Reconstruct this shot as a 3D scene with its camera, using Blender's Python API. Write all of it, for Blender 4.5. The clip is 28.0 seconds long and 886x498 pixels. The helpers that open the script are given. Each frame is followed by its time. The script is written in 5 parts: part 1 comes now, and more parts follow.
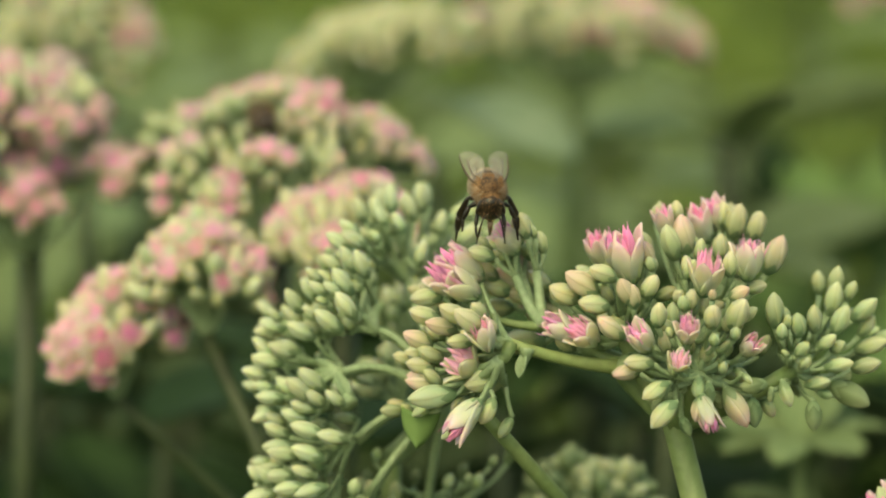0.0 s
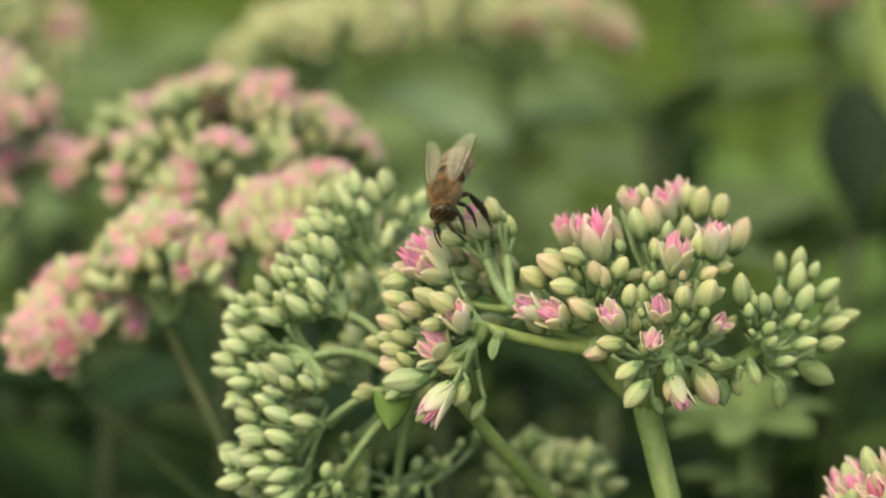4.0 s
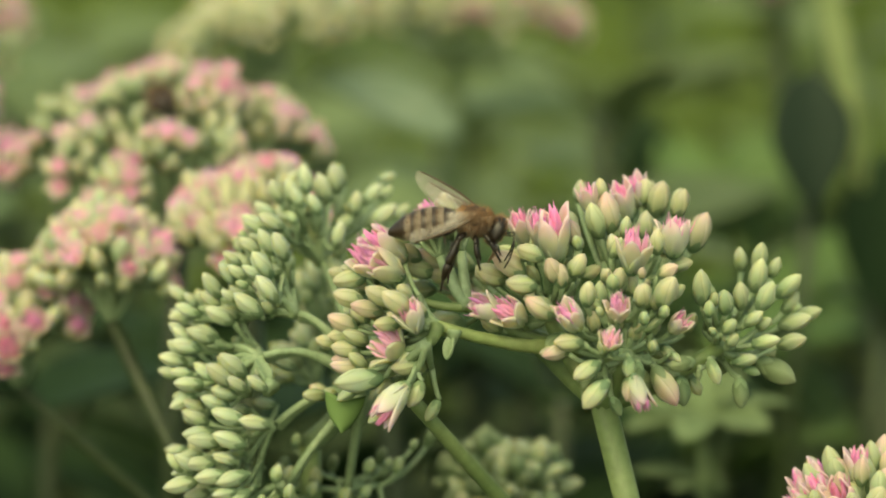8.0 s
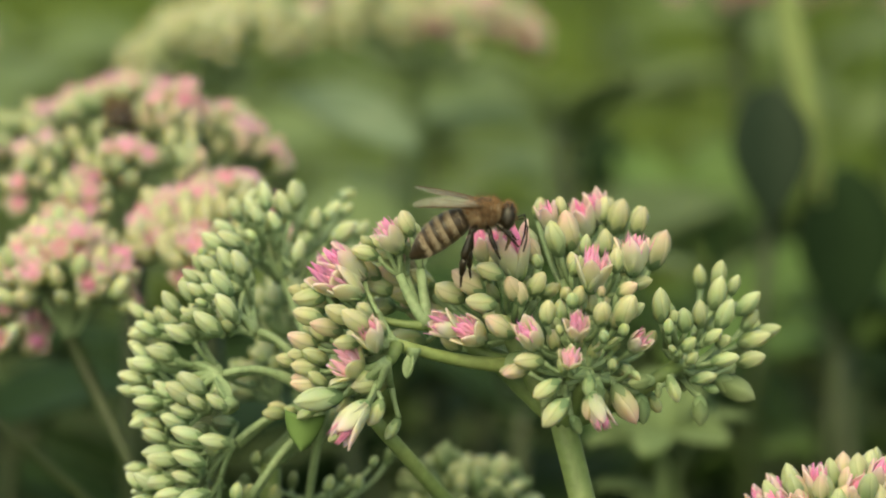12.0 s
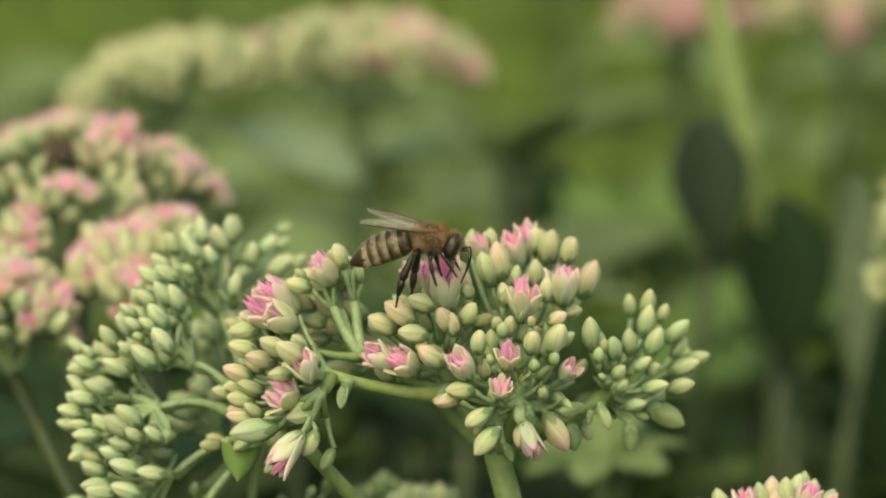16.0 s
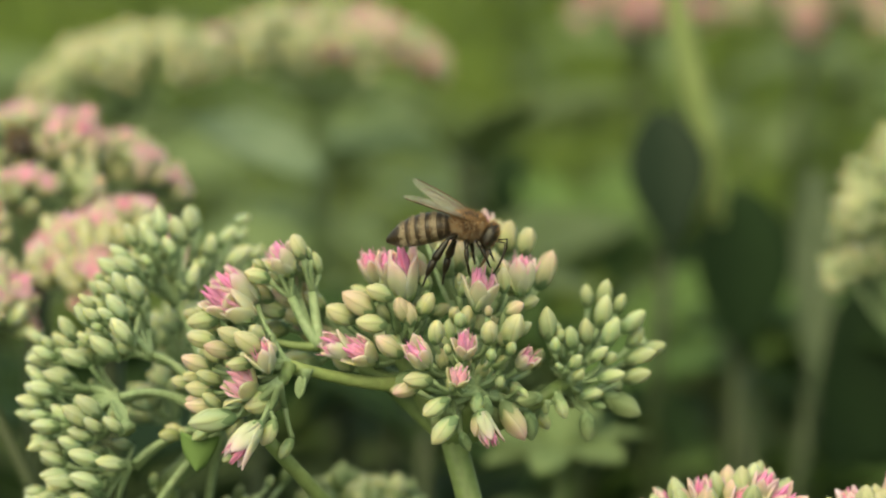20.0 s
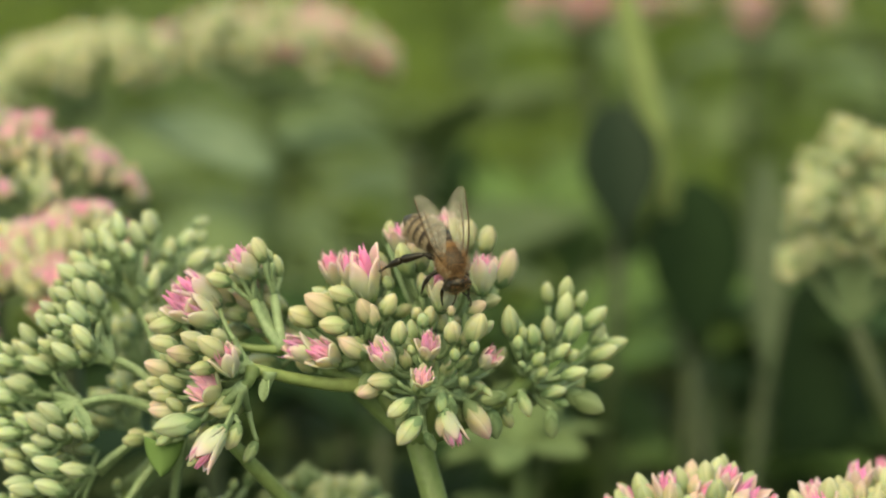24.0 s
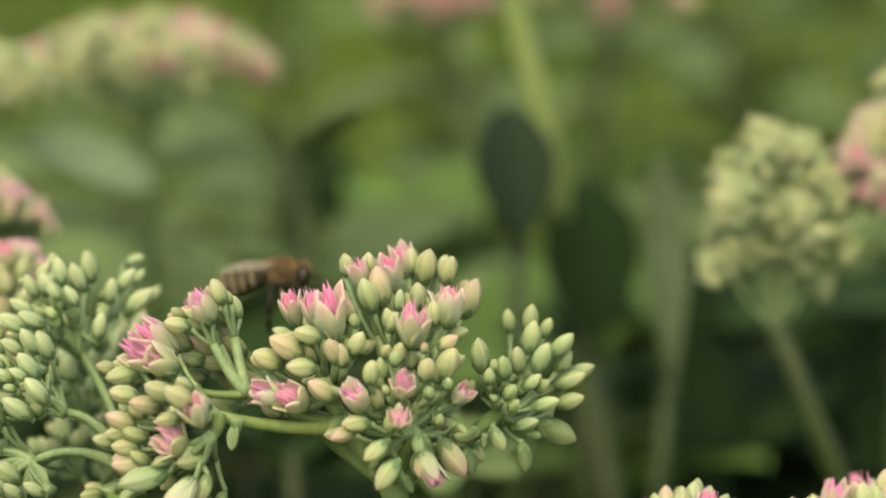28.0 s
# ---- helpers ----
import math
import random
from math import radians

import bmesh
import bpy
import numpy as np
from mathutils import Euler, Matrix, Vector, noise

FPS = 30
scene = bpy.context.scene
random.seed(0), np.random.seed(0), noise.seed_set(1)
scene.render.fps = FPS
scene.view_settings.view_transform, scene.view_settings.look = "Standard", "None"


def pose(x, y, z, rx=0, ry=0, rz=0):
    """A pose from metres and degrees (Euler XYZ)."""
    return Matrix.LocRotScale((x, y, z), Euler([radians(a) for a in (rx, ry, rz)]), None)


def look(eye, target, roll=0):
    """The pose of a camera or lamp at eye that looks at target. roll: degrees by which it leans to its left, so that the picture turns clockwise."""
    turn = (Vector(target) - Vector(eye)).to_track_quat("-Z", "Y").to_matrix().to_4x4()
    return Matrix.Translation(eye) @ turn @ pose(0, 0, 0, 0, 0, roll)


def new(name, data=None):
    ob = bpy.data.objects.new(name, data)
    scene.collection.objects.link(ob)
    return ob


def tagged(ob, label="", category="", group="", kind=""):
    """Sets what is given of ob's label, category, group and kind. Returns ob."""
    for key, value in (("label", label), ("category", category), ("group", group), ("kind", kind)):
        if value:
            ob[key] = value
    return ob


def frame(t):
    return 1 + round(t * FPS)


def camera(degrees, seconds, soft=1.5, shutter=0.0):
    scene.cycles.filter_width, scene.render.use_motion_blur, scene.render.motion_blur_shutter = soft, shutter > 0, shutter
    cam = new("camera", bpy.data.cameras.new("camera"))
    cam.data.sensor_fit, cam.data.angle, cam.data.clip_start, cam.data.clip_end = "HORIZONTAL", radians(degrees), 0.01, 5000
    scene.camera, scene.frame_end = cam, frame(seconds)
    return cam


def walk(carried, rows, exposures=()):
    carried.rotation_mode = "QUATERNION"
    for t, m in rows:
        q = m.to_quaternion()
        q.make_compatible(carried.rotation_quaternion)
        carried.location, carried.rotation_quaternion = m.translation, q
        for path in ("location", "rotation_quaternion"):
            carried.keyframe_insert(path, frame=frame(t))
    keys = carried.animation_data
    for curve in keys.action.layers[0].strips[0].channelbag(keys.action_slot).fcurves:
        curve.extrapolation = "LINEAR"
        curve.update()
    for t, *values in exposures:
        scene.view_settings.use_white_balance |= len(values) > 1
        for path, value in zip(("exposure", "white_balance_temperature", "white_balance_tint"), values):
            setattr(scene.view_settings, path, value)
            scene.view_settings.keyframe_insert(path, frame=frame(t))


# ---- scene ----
cam = camera(20, 28.0, soft=2.0)
cam.data.dof.use_dof = True
cam.data.dof.focus_distance = 0.293
cam.data.dof.aperture_fstop = 13.5
PATH = [
    (0.0, look((0.0100, -0.2824, 0.5184), (-0.0114, 0.0091, 0.4510), -0.12)),
    (0.5, look((0.0093, -0.2833, 0.5176), (-0.0115, 0.0084, 0.4507), -0.14)),
    (1.0, look((0.0077, -0.2852, 0.5177), (-0.0084, 0.0066, 0.4499), -0.10)),
    (1.5, look((0.0069, -0.2865, 0.5186), (-0.0054, 0.0054, 0.4505), -0.22)),
    (2.0, look((0.0037, -0.2871, 0.5195), (-0.0057, 0.0050, 0.4520), -0.33)),
    (2.5, look((0.0008, -0.2858, 0.5186), (-0.0072, 0.0064, 0.4511), -0.26)),
    (4.5, look((-0.0006, -0.2871, 0.5178), (-0.0083, 0.0050, 0.4498), -0.07)),
    (5.0, look((-0.0013, -0.2890, 0.5192), (-0.0108, 0.0033, 0.4523), -0.00)),
    (5.5, look((-0.0024, -0.2907, 0.5189), (-0.0116, 0.0022, 0.4548), 0.15)),
    (6.0, look((-0.0032, -0.2909, 0.5189), (-0.0127, 0.0021, 0.4555), 0.19)),
    (6.5, look((-0.0028, -0.2888, 0.5195), (-0.0101, 0.0044, 0.4566), 0.35)),
    (7.0, look((-0.0023, -0.2854, 0.5186), (-0.0066, 0.0080, 0.4562), 0.29)),
    (7.5, look((-0.0026, -0.2813, 0.5176), (-0.0052, 0.0111, 0.4505), 0.06)),
    (8.0, look((-0.0017, -0.2787, 0.5174), (-0.0024, 0.0131, 0.4478), 0.06)),
    (8.5, look((-0.0008, -0.2775, 0.5182), (0.0024, 0.0141, 0.4477), -0.01)),
    (9.0, look((-0.0007, -0.2768, 0.5168), (0.0041, 0.0148, 0.4463), -0.03)),
    (9.5, look((-0.0008, -0.2763, 0.5162), (0.0033, 0.0151, 0.4448), 0.01)),
    (10.0, look((0.0000, -0.2754, 0.5160), (0.0032, 0.0156, 0.4429), -0.09)),
    (10.5, look((0.0006, -0.2750, 0.5169), (0.0045, 0.0158, 0.4434), 0.01)),
    (11.0, look((0.0000, -0.2751, 0.5186), (0.0031, 0.0159, 0.4460), 0.00)),
    (11.5, look((-0.0013, -0.2768, 0.5189), (0.0009, 0.0149, 0.4487), 0.08)),
    (12.0, look((-0.0016, -0.2783, 0.5189), (0.0024, 0.0136, 0.4499), 0.24)),
    (12.5, look((-0.0013, -0.2794, 0.5185), (0.0044, 0.0126, 0.4498), 0.29)),
    (14.5, look((-0.0004, -0.2809, 0.5194), (0.0064, 0.0116, 0.4531), 0.34)),
    (15.0, look((0.0004, -0.2817, 0.5199), (0.0080, 0.0111, 0.4548), 0.20)),
    (15.5, look((0.0009, -0.2824, 0.5194), (0.0087, 0.0104, 0.4544), 0.05)),
    (16.0, look((0.0015, -0.2831, 0.5199), (0.0104, 0.0096, 0.4547), -0.15)),
    (16.5, look((0.0014, -0.2840, 0.5199), (0.0114, 0.0089, 0.4558), -0.08)),
    (17.0, look((0.0006, -0.2845, 0.5190), (0.0101, 0.0083, 0.4547), -0.03)),
    (17.5, look((0.0009, -0.2854, 0.5192), (0.0093, 0.0074, 0.4548), -0.05)),
    (18.0, look((0.0011, -0.2860, 0.5198), (0.0110, 0.0068, 0.4551), -0.11)),
    (18.5, look((0.0011, -0.2859, 0.5203), (0.0114, 0.0069, 0.4560), -0.10)),
    (19.0, look((0.0004, -0.2853, 0.5201), (0.0106, 0.0076, 0.4560), -0.02)),
    (19.5, look((0.0012, -0.2851, 0.5196), (0.0120, 0.0077, 0.4549), 0.06)),
    (20.0, look((0.0021, -0.2847, 0.5196), (0.0154, 0.0077, 0.4539), -0.01)),
    (20.5, look((0.0019, -0.2842, 0.5206), (0.0169, 0.0080, 0.4546), 0.10)),
    (21.0, look((0.0012, -0.2835, 0.5201), (0.0168, 0.0088, 0.4542), 0.07)),
    (21.5, look((0.0016, -0.2836, 0.5198), (0.0178, 0.0086, 0.4538), 0.00)),
    (23.5, look((0.0011, -0.2846, 0.5203), (0.0207, 0.0069, 0.4520), -0.57)),
    (24.0, look((-0.0002, -0.2844, 0.5208), (0.0200, 0.0074, 0.4539), -0.70)),
    (24.5, look((-0.0011, -0.2842, 0.5197), (0.0202, 0.0074, 0.4523), -0.92)),
    (25.0, look((-0.0021, -0.2838, 0.5196), (0.0208, 0.0073, 0.4509), -1.00)),
    (25.5, look((-0.0037, -0.2832, 0.5200), (0.0213, 0.0074, 0.4497), -0.95)),
    (26.0, look((-0.0057, -0.2814, 0.5202), (0.0220, 0.0088, 0.4493), -1.20)),
    (26.5, look((-0.0082, -0.2796, 0.5221), (0.0228, 0.0100, 0.4503), -1.41)),
    (27.0, look((-0.0112, -0.2778, 0.5229), (0.0255, 0.0113, 0.4518), -1.59)),
    (27.5, look((-0.0153, -0.2750, 0.5247), (0.0262, 0.0135, 0.4538), -1.70)),
    (28.0, look((-0.0192, -0.2715, 0.5255), (0.0255, 0.0168, 0.4554), -1.99)),
]
walk(cam, PATH, exposures=[(0.0, 0.07, 9450, -14.5), (28.0, 0.07, 9450, -14.5)])

# ---- world and sun: bright overcast garden light ----
world = bpy.data.worlds.new("world")
scene.world = world
world.use_nodes = True
wn = world.node_tree
sky = wn.nodes.new("ShaderNodeTexSky")
sky.sky_type, sky.sun_disc = "NISHITA", False
sky.sun_elevation, sky.sun_rotation = radians(55), radians(200)
sky.air_density, sky.dust_density, sky.ozone_density = 1.0, 4.0, 0.6
wn.links.new(sky.outputs["Color"], wn.nodes["Background"].inputs["Color"])
wn.nodes["Background"].inputs["Strength"].default_value = 0.218
sun = new("sun", bpy.data.lights.new("sun", "SUN"))
sun.data.energy, sun.data.angle, sun.data.color = 0.62, radians(45), (1.0, 0.96, 0.70)
sun.matrix_world = look((-0.55, -1.1, 1.75), (0, 0, 0.45))

MM = 0.001
UP = Vector((0, 0, 1))


# ---- materials ----
def nodes_of(name):
    m = bpy.data.materials.new(name)
    m.use_nodes = True
    return m, m.node_tree.nodes, m.node_tree.links, m.node_tree.nodes["Principled BSDF"]


def ramp_node(nodes, stops):
    r = nodes.new("ShaderNodeValToRGB")
    while len(r.color_ramp.elements) < len(stops):
        r.color_ramp.elements.new(0.5)
    for e, (p, c) in zip(r.color_ramp.elements, stops):
        e.position, e.color = p, (*c, 1)
    return r


def noise_node(nodes, links, scale, detail=3.0, coord="Object"):
    tc = nodes.new("ShaderNodeTexCoord")
    n = nodes.new("ShaderNodeTexNoise")
    n.inputs["Scale"].default_value, n.inputs["Detail"].default_value = scale, detail
    links.new(tc.outputs[coord], n.inputs["Vector"])
    return n


def mixed(nodes, links, a, b, fac, kind="MIX"):
    """A colour mix of two sockets or colours by a socket or a number."""
    m = nodes.new("ShaderNodeMix")
    m.data_type, m.blend_type = "RGBA", kind
    for socket, v in ((m.inputs[6], a), (m.inputs[7], b), (m.inputs[0], fac)):
        if hasattr(v, "links"):
            links.new(v, socket)
        else:
            socket.default_value = (*v, 1) if isinstance(v, tuple) else v
    return m.outputs[2]


def tissue(name, stops, length, rough=0.55, spread=0.10, tint=(0.6, 0.3, 0.3), blush=0.0, sub=0.0, margin=None):
    """Plant tissue whose colour runs along the piece's own length (local z), with grain, blotches and a shift from piece to piece."""
    m, nodes, links, bsdf = nodes_of(name)
    tc = nodes.new("ShaderNodeTexCoord")
    sep = nodes.new("ShaderNodeSeparateXYZ")
    links.new(tc.outputs["Object"], sep.inputs[0])
    mr = nodes.new("ShaderNodeMapRange")
    mr.inputs["From Max"].default_value = length
    links.new(sep.outputs["Z"], mr.inputs["Value"])
    n = noise_node(nodes, links, 700, 4)
    add = nodes.new("ShaderNodeMath")
    add.operation = "MULTIPLY_ADD"
    add.inputs[1].default_value, add.inputs[2].default_value = 0.35, -0.17
    links.new(n.outputs["Fac"], add.inputs[0])
    tot = nodes.new("ShaderNodeMath")
    links.new(mr.outputs["Result"], tot.inputs[0])
    links.new(add.outputs[0], tot.inputs[1])
    r = ramp_node(nodes, stops)
    links.new(tot.outputs[0], r.inputs["Fac"])
    info = nodes.new("ShaderNodeObjectInfo")
    hsv = nodes.new("ShaderNodeHueSaturation")
    hue = nodes.new("ShaderNodeMapRange")
    hue.inputs["To Min"].default_value, hue.inputs["To Max"].default_value = 0.5 - spread * 0.22, 0.5 + spread * 0.16
    val = nodes.new("ShaderNodeMapRange")
    val.inputs["To Min"].default_value, val.inputs["To Max"].default_value = 1 - spread * 1.6, 1 + spread * 1.2
    links.new(info.outputs["Random"], hue.inputs["Value"])
    frac = nodes.new("ShaderNodeMath")
    frac.operation = "FRACT"
    mul = nodes.new("ShaderNodeMath")
    mul.operation, mul.inputs[1].default_value = "MULTIPLY", 7.31
    links.new(info.outputs["Random"], mul.inputs[0])
    links.new(mul.outputs[0], frac.inputs[0])
    links.new(frac.outputs[0], val.inputs["Value"])
    links.new(hue.outputs["Result"], hsv.inputs["Hue"])
    links.new(val.outputs["Result"], hsv.inputs["Value"])
    links.new(r.outputs["Color"], hsv.inputs["Color"])
    colour = hsv.outputs["Color"]
    if blush:
        n2 = noise_node(nodes, links, 260, 2)
        br = ramp_node(nodes, [(0.52, (0, 0, 0)), (0.72, (blush, blush, blush))])
        links.new(n2.outputs["Fac"], br.inputs["Fac"])
        colour = mixed(nodes, links, colour, tint, br.outputs["Color"])
    if margin:
        # five lapping petals: a pale margin beside a deeper seam
        turn = nodes.new("ShaderNodeMath")
        turn.operation = "ARCTAN2"
        links.new(sep.outputs["Y"], turn.inputs[0])
        links.new(sep.outputs["X"], turn.inputs[1])
        fifth = nodes.new("ShaderNodeMath")
        fifth.operation, fifth.inputs[1].default_value = "MULTIPLY_ADD", 5 / math.tau
        links.new(turn.outputs[0], fifth.inputs[0])
        twist = nodes.new("ShaderNodeMath")
        twist.operation, twist.inputs[1].default_value, twist.inputs[2].default_value = "MULTIPLY_ADD", 0.55, 5.0
        links.new(mr.outputs["Result"], twist.inputs[0])
        links.new(twist.outputs[0], fifth.inputs[2])
        lap = nodes.new("ShaderNodeMath")
        lap.operation = "FRACT"
        links.new(fifth.outputs[0], lap.inputs[0])
        pale = ramp_node(nodes, [(0.0, (0.75, 0.75, 0.75)), (0.13, (0.25, 0.25, 0.25)), (0.34, (0, 0, 0))])
        seam = ramp_node(nodes, [(0.84, (0, 0, 0)), (0.97, (0.32, 0.32, 0.32)), (1.0, (0.2, 0.2, 0.2))])
        links.new(lap.outputs[0], pale.inputs["Fac"])
        links.new(lap.outputs[0], seam.inputs["Fac"])
        colour = mixed(nodes, links, colour, margin, pale.outputs["Color"])
        colour = mixed(nodes, links, colour, tuple(0.5 * c for c in stops[1][1]), seam.outputs["Color"])
    links.new(colour, bsdf.inputs["Base Color"])
    bsdf.inputs["Roughness"].default_value = rough
    bsdf.inputs["Specular IOR Level"].default_value = 0.3
    bsdf.inputs["Subsurface Weight"].default_value = sub
    bsdf.inputs["Subsurface Radius"].default_value = (0.9, 0.7, 0.3)
    bsdf.inputs["Subsurface Scale"].default_value = 0.0016
    bump = nodes.new("ShaderNodeBump")
    bump.inputs["Strength"].default_value, bump.inputs["Distance"].default_value = 0.25, 0.0002
    links.new(n.outputs["Fac"], bump.inputs["Height"])
    links.new(bump.outputs["Normal"], bsdf.inputs["Normal"])
    return m


def surface(name, dark, light, scale, rough=0.5, bump=0.3, depth=0.0005, metal=0.0, fine=6.0, coord="Object"):
    """A two-scale mottled surface."""
    m, nodes, links, bsdf = nodes_of(name)
    n, n2 = noise_node(nodes, links, scale, 4, coord), noise_node(nodes, links, scale * fine, 3, coord)
    r = ramp_node(nodes, [(0.3, dark), (0.7, light)])
    links.new(n.outputs["Fac"], r.inputs["Fac"])
    r2 = ramp_node(nodes, [(0.3, (0.75, 0.75, 0.75)), (0.7, (1, 1, 1))])
    links.new(n2.outputs["Fac"], r2.inputs["Fac"])
    links.new(mixed(nodes, links, r.outputs["Color"], r2.outputs["Color"], 1.0, "MULTIPLY"), bsdf.inputs["Base Color"])
    bsdf.inputs["Roughness"].default_value, bsdf.inputs["Metallic"].default_value = rough, metal
    b = nodes.new("ShaderNodeBump")
    b.inputs["Strength"].default_value, b.inputs["Distance"].default_value = bump, depth
    links.new(n2.outputs["Fac"], b.inputs["Height"])
    links.new(b.outputs["Normal"], bsdf.inputs["Normal"])
    return m


M_BUD = tissue("bud_skin", [(0.02, (0.25, 0.37, 0.21)), (0.28, (0.37, 0.46, 0.26)), (0.6, (0.47, 0.515, 0.32)), (1.0, (0.55, 0.525, 0.375))], 0.0032, blush=0.34, tint=(0.66, 0.46, 0.43), sub=0.5, margin=(0.54, 0.52, 0.36))
M_MINT = tissue("mint_bud_skin", [(0.02, (0.28, 0.40, 0.24)), (0.4, (0.41, 0.51, 0.325)), (1.0, (0.52, 0.555, 0.40))], 0.0032, sub=0.5, margin=(0.47, 0.52, 0.36))
M_GREEN = tissue("green_bud_skin", [(0.02, (0.20, 0.31, 0.16)), (0.4, (0.33, 0.425, 0.25)), (1.0, (0.48, 0.52, 0.35))], 0.0032, sub=0.5, margin=(0.44, 0.47, 0.30))
# the darkest bud colour, for low heads and the lowest buds
M_DARK_BUD = tissue("unripe_bud_skin", [(0.02, (0.08, 0.13, 0.06)), (0.5, (0.14, 0.20, 0.10)), (1.0, (0.25, 0.31, 0.18))], 0.0030)
M_BLUSH = tissue("blushed_bud_skin", [(0.05, (0.24, 0.33, 0.16)), (0.4, (0.47, 0.48, 0.31)), (0.75, (0.54, 0.48, 0.35)), (1.0, (0.62, 0.44, 0.41))], 0.0032, blush=0.32, tint=(0.74, 0.40, 0.46), sub=0.4, margin=(0.58, 0.53, 0.43))
M_FADED = tissue("faded_bud_skin", [(0.05, (0.24, 0.32, 0.14)), (0.5, (0.52, 0.49, 0.33)), (1.0, (0.60, 0.45, 0.38))], 0.0032, blush=0.35, tint=(0.58, 0.33, 0.31), sub=0.2, margin=(0.66, 0.56, 0.40))
M_PETAL = tissue("petal_skin", [(0.0, (0.34, 0.46, 0.22)), (0.3, (0.58, 0.60, 0.40)), (0.62, (0.60, 0.575, 0.43)), (1.0, (0.76, 0.52, 0.56))], 0.0034, rough=0.5, blush=0.55, tint=(0.83, 0.44, 0.59), sub=0.4)
M_PISTIL = tissue("pistil_skin", [(0.2, (0.84, 0.53, 0.63)), (0.65, (0.85, 0.41, 0.60)), (1.0, (0.79, 0.24, 0.50))], 0.0036, rough=0.55, sub=0.3)
M_CALYX = tissue("calyx_skin", [(0.0, (0.15, 0.23, 0.12)), (1.0, (0.25, 0.33, 0.19))], 0.0016)
M_STALK = surface("pale_stalk_skin", (0.28, 0.36, 0.14), (0.40, 0.47, 0.21), 120, 0.5)
M_STEM = surface("stem_skin", (0.15, 0.225, 0.085), (0.24, 0.315, 0.13), 120, 0.5)
# darkened stem colours: shade under the heads and between plants is put in
M_DEEP_SHADE_STEM = surface("shoot_skin", (0.022, 0.038, 0.012), (0.045, 0.070, 0.022), 120, 0.5)
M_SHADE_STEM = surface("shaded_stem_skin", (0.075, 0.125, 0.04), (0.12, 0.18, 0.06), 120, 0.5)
M_BRANCH = surface("branch_skin", (0.25, 0.35, 0.195), (0.36, 0.455, 0.27), 300, 0.5, depth=0.0001)


def leaf_skin(name, dark, light, rough=0.65):
    m, nodes, links, bsdf = nodes_of(name)
    n = noise_node(nodes, links, 60, 4)
    r = ramp_node(nodes, [(0.3, dark), (0.7, light)])
    links.new(n.outputs["Fac"], r.inputs["Fac"])
    info = nodes.new("ShaderNodeObjectInfo")
    hsv = nodes.new("ShaderNodeHueSaturation")
    v = nodes.new("ShaderNodeMapRange")
    v.inputs["To Min"].default_value, v.inputs["To Max"].default_value = 0.75, 1.25
    links.new(info.outputs["Random"], v.inputs["Value"])
    links.new(v.outputs["Result"], hsv.inputs["Value"])
    links.new(r.outputs["Color"], hsv.inputs["Color"])
    links.new(hsv.outputs["Color"], bsdf.inputs["Base Color"])
    bsdf.inputs["Roughness"].default_value = rough
    bsdf.inputs["Specular IOR Level"].default_value = 0.15
    b = nodes.new("ShaderNodeBump")
    b.inputs["Strength"].default_value, b.inputs["Distance"].default_value = 0.3, 0.0006
    links.new(n.outputs["Fac"], b.inputs["Height"])
    links.new(b.outputs["Normal"], bsdf.inputs["Normal"])
    return m


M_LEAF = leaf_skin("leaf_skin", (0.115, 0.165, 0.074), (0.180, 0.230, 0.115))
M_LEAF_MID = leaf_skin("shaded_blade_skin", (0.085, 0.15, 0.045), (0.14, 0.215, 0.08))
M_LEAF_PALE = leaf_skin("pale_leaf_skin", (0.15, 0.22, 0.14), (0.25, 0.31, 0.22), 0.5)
# darker copy of the leaf colour: shade low in the clump put into it
M_LEAF_SHADE = leaf_skin("deep_leaf_skin", (0.015, 0.034, 0.011), (0.036, 0.068, 0.024))
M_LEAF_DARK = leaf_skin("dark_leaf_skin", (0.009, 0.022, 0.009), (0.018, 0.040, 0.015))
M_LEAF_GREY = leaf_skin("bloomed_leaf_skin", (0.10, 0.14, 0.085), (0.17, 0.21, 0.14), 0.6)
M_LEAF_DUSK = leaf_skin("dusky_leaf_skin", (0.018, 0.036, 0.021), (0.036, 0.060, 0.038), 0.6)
M_SOIL = surface("soil", (0.020, 0.022, 0.010), (0.07, 0.085, 0.025), 9, 0.95, 0.8, 0.01)
M_GRASS = surface("grass_blades", (0.10, 0.17, 0.03), (0.21, 0.29, 0.06), 3, 0.6)


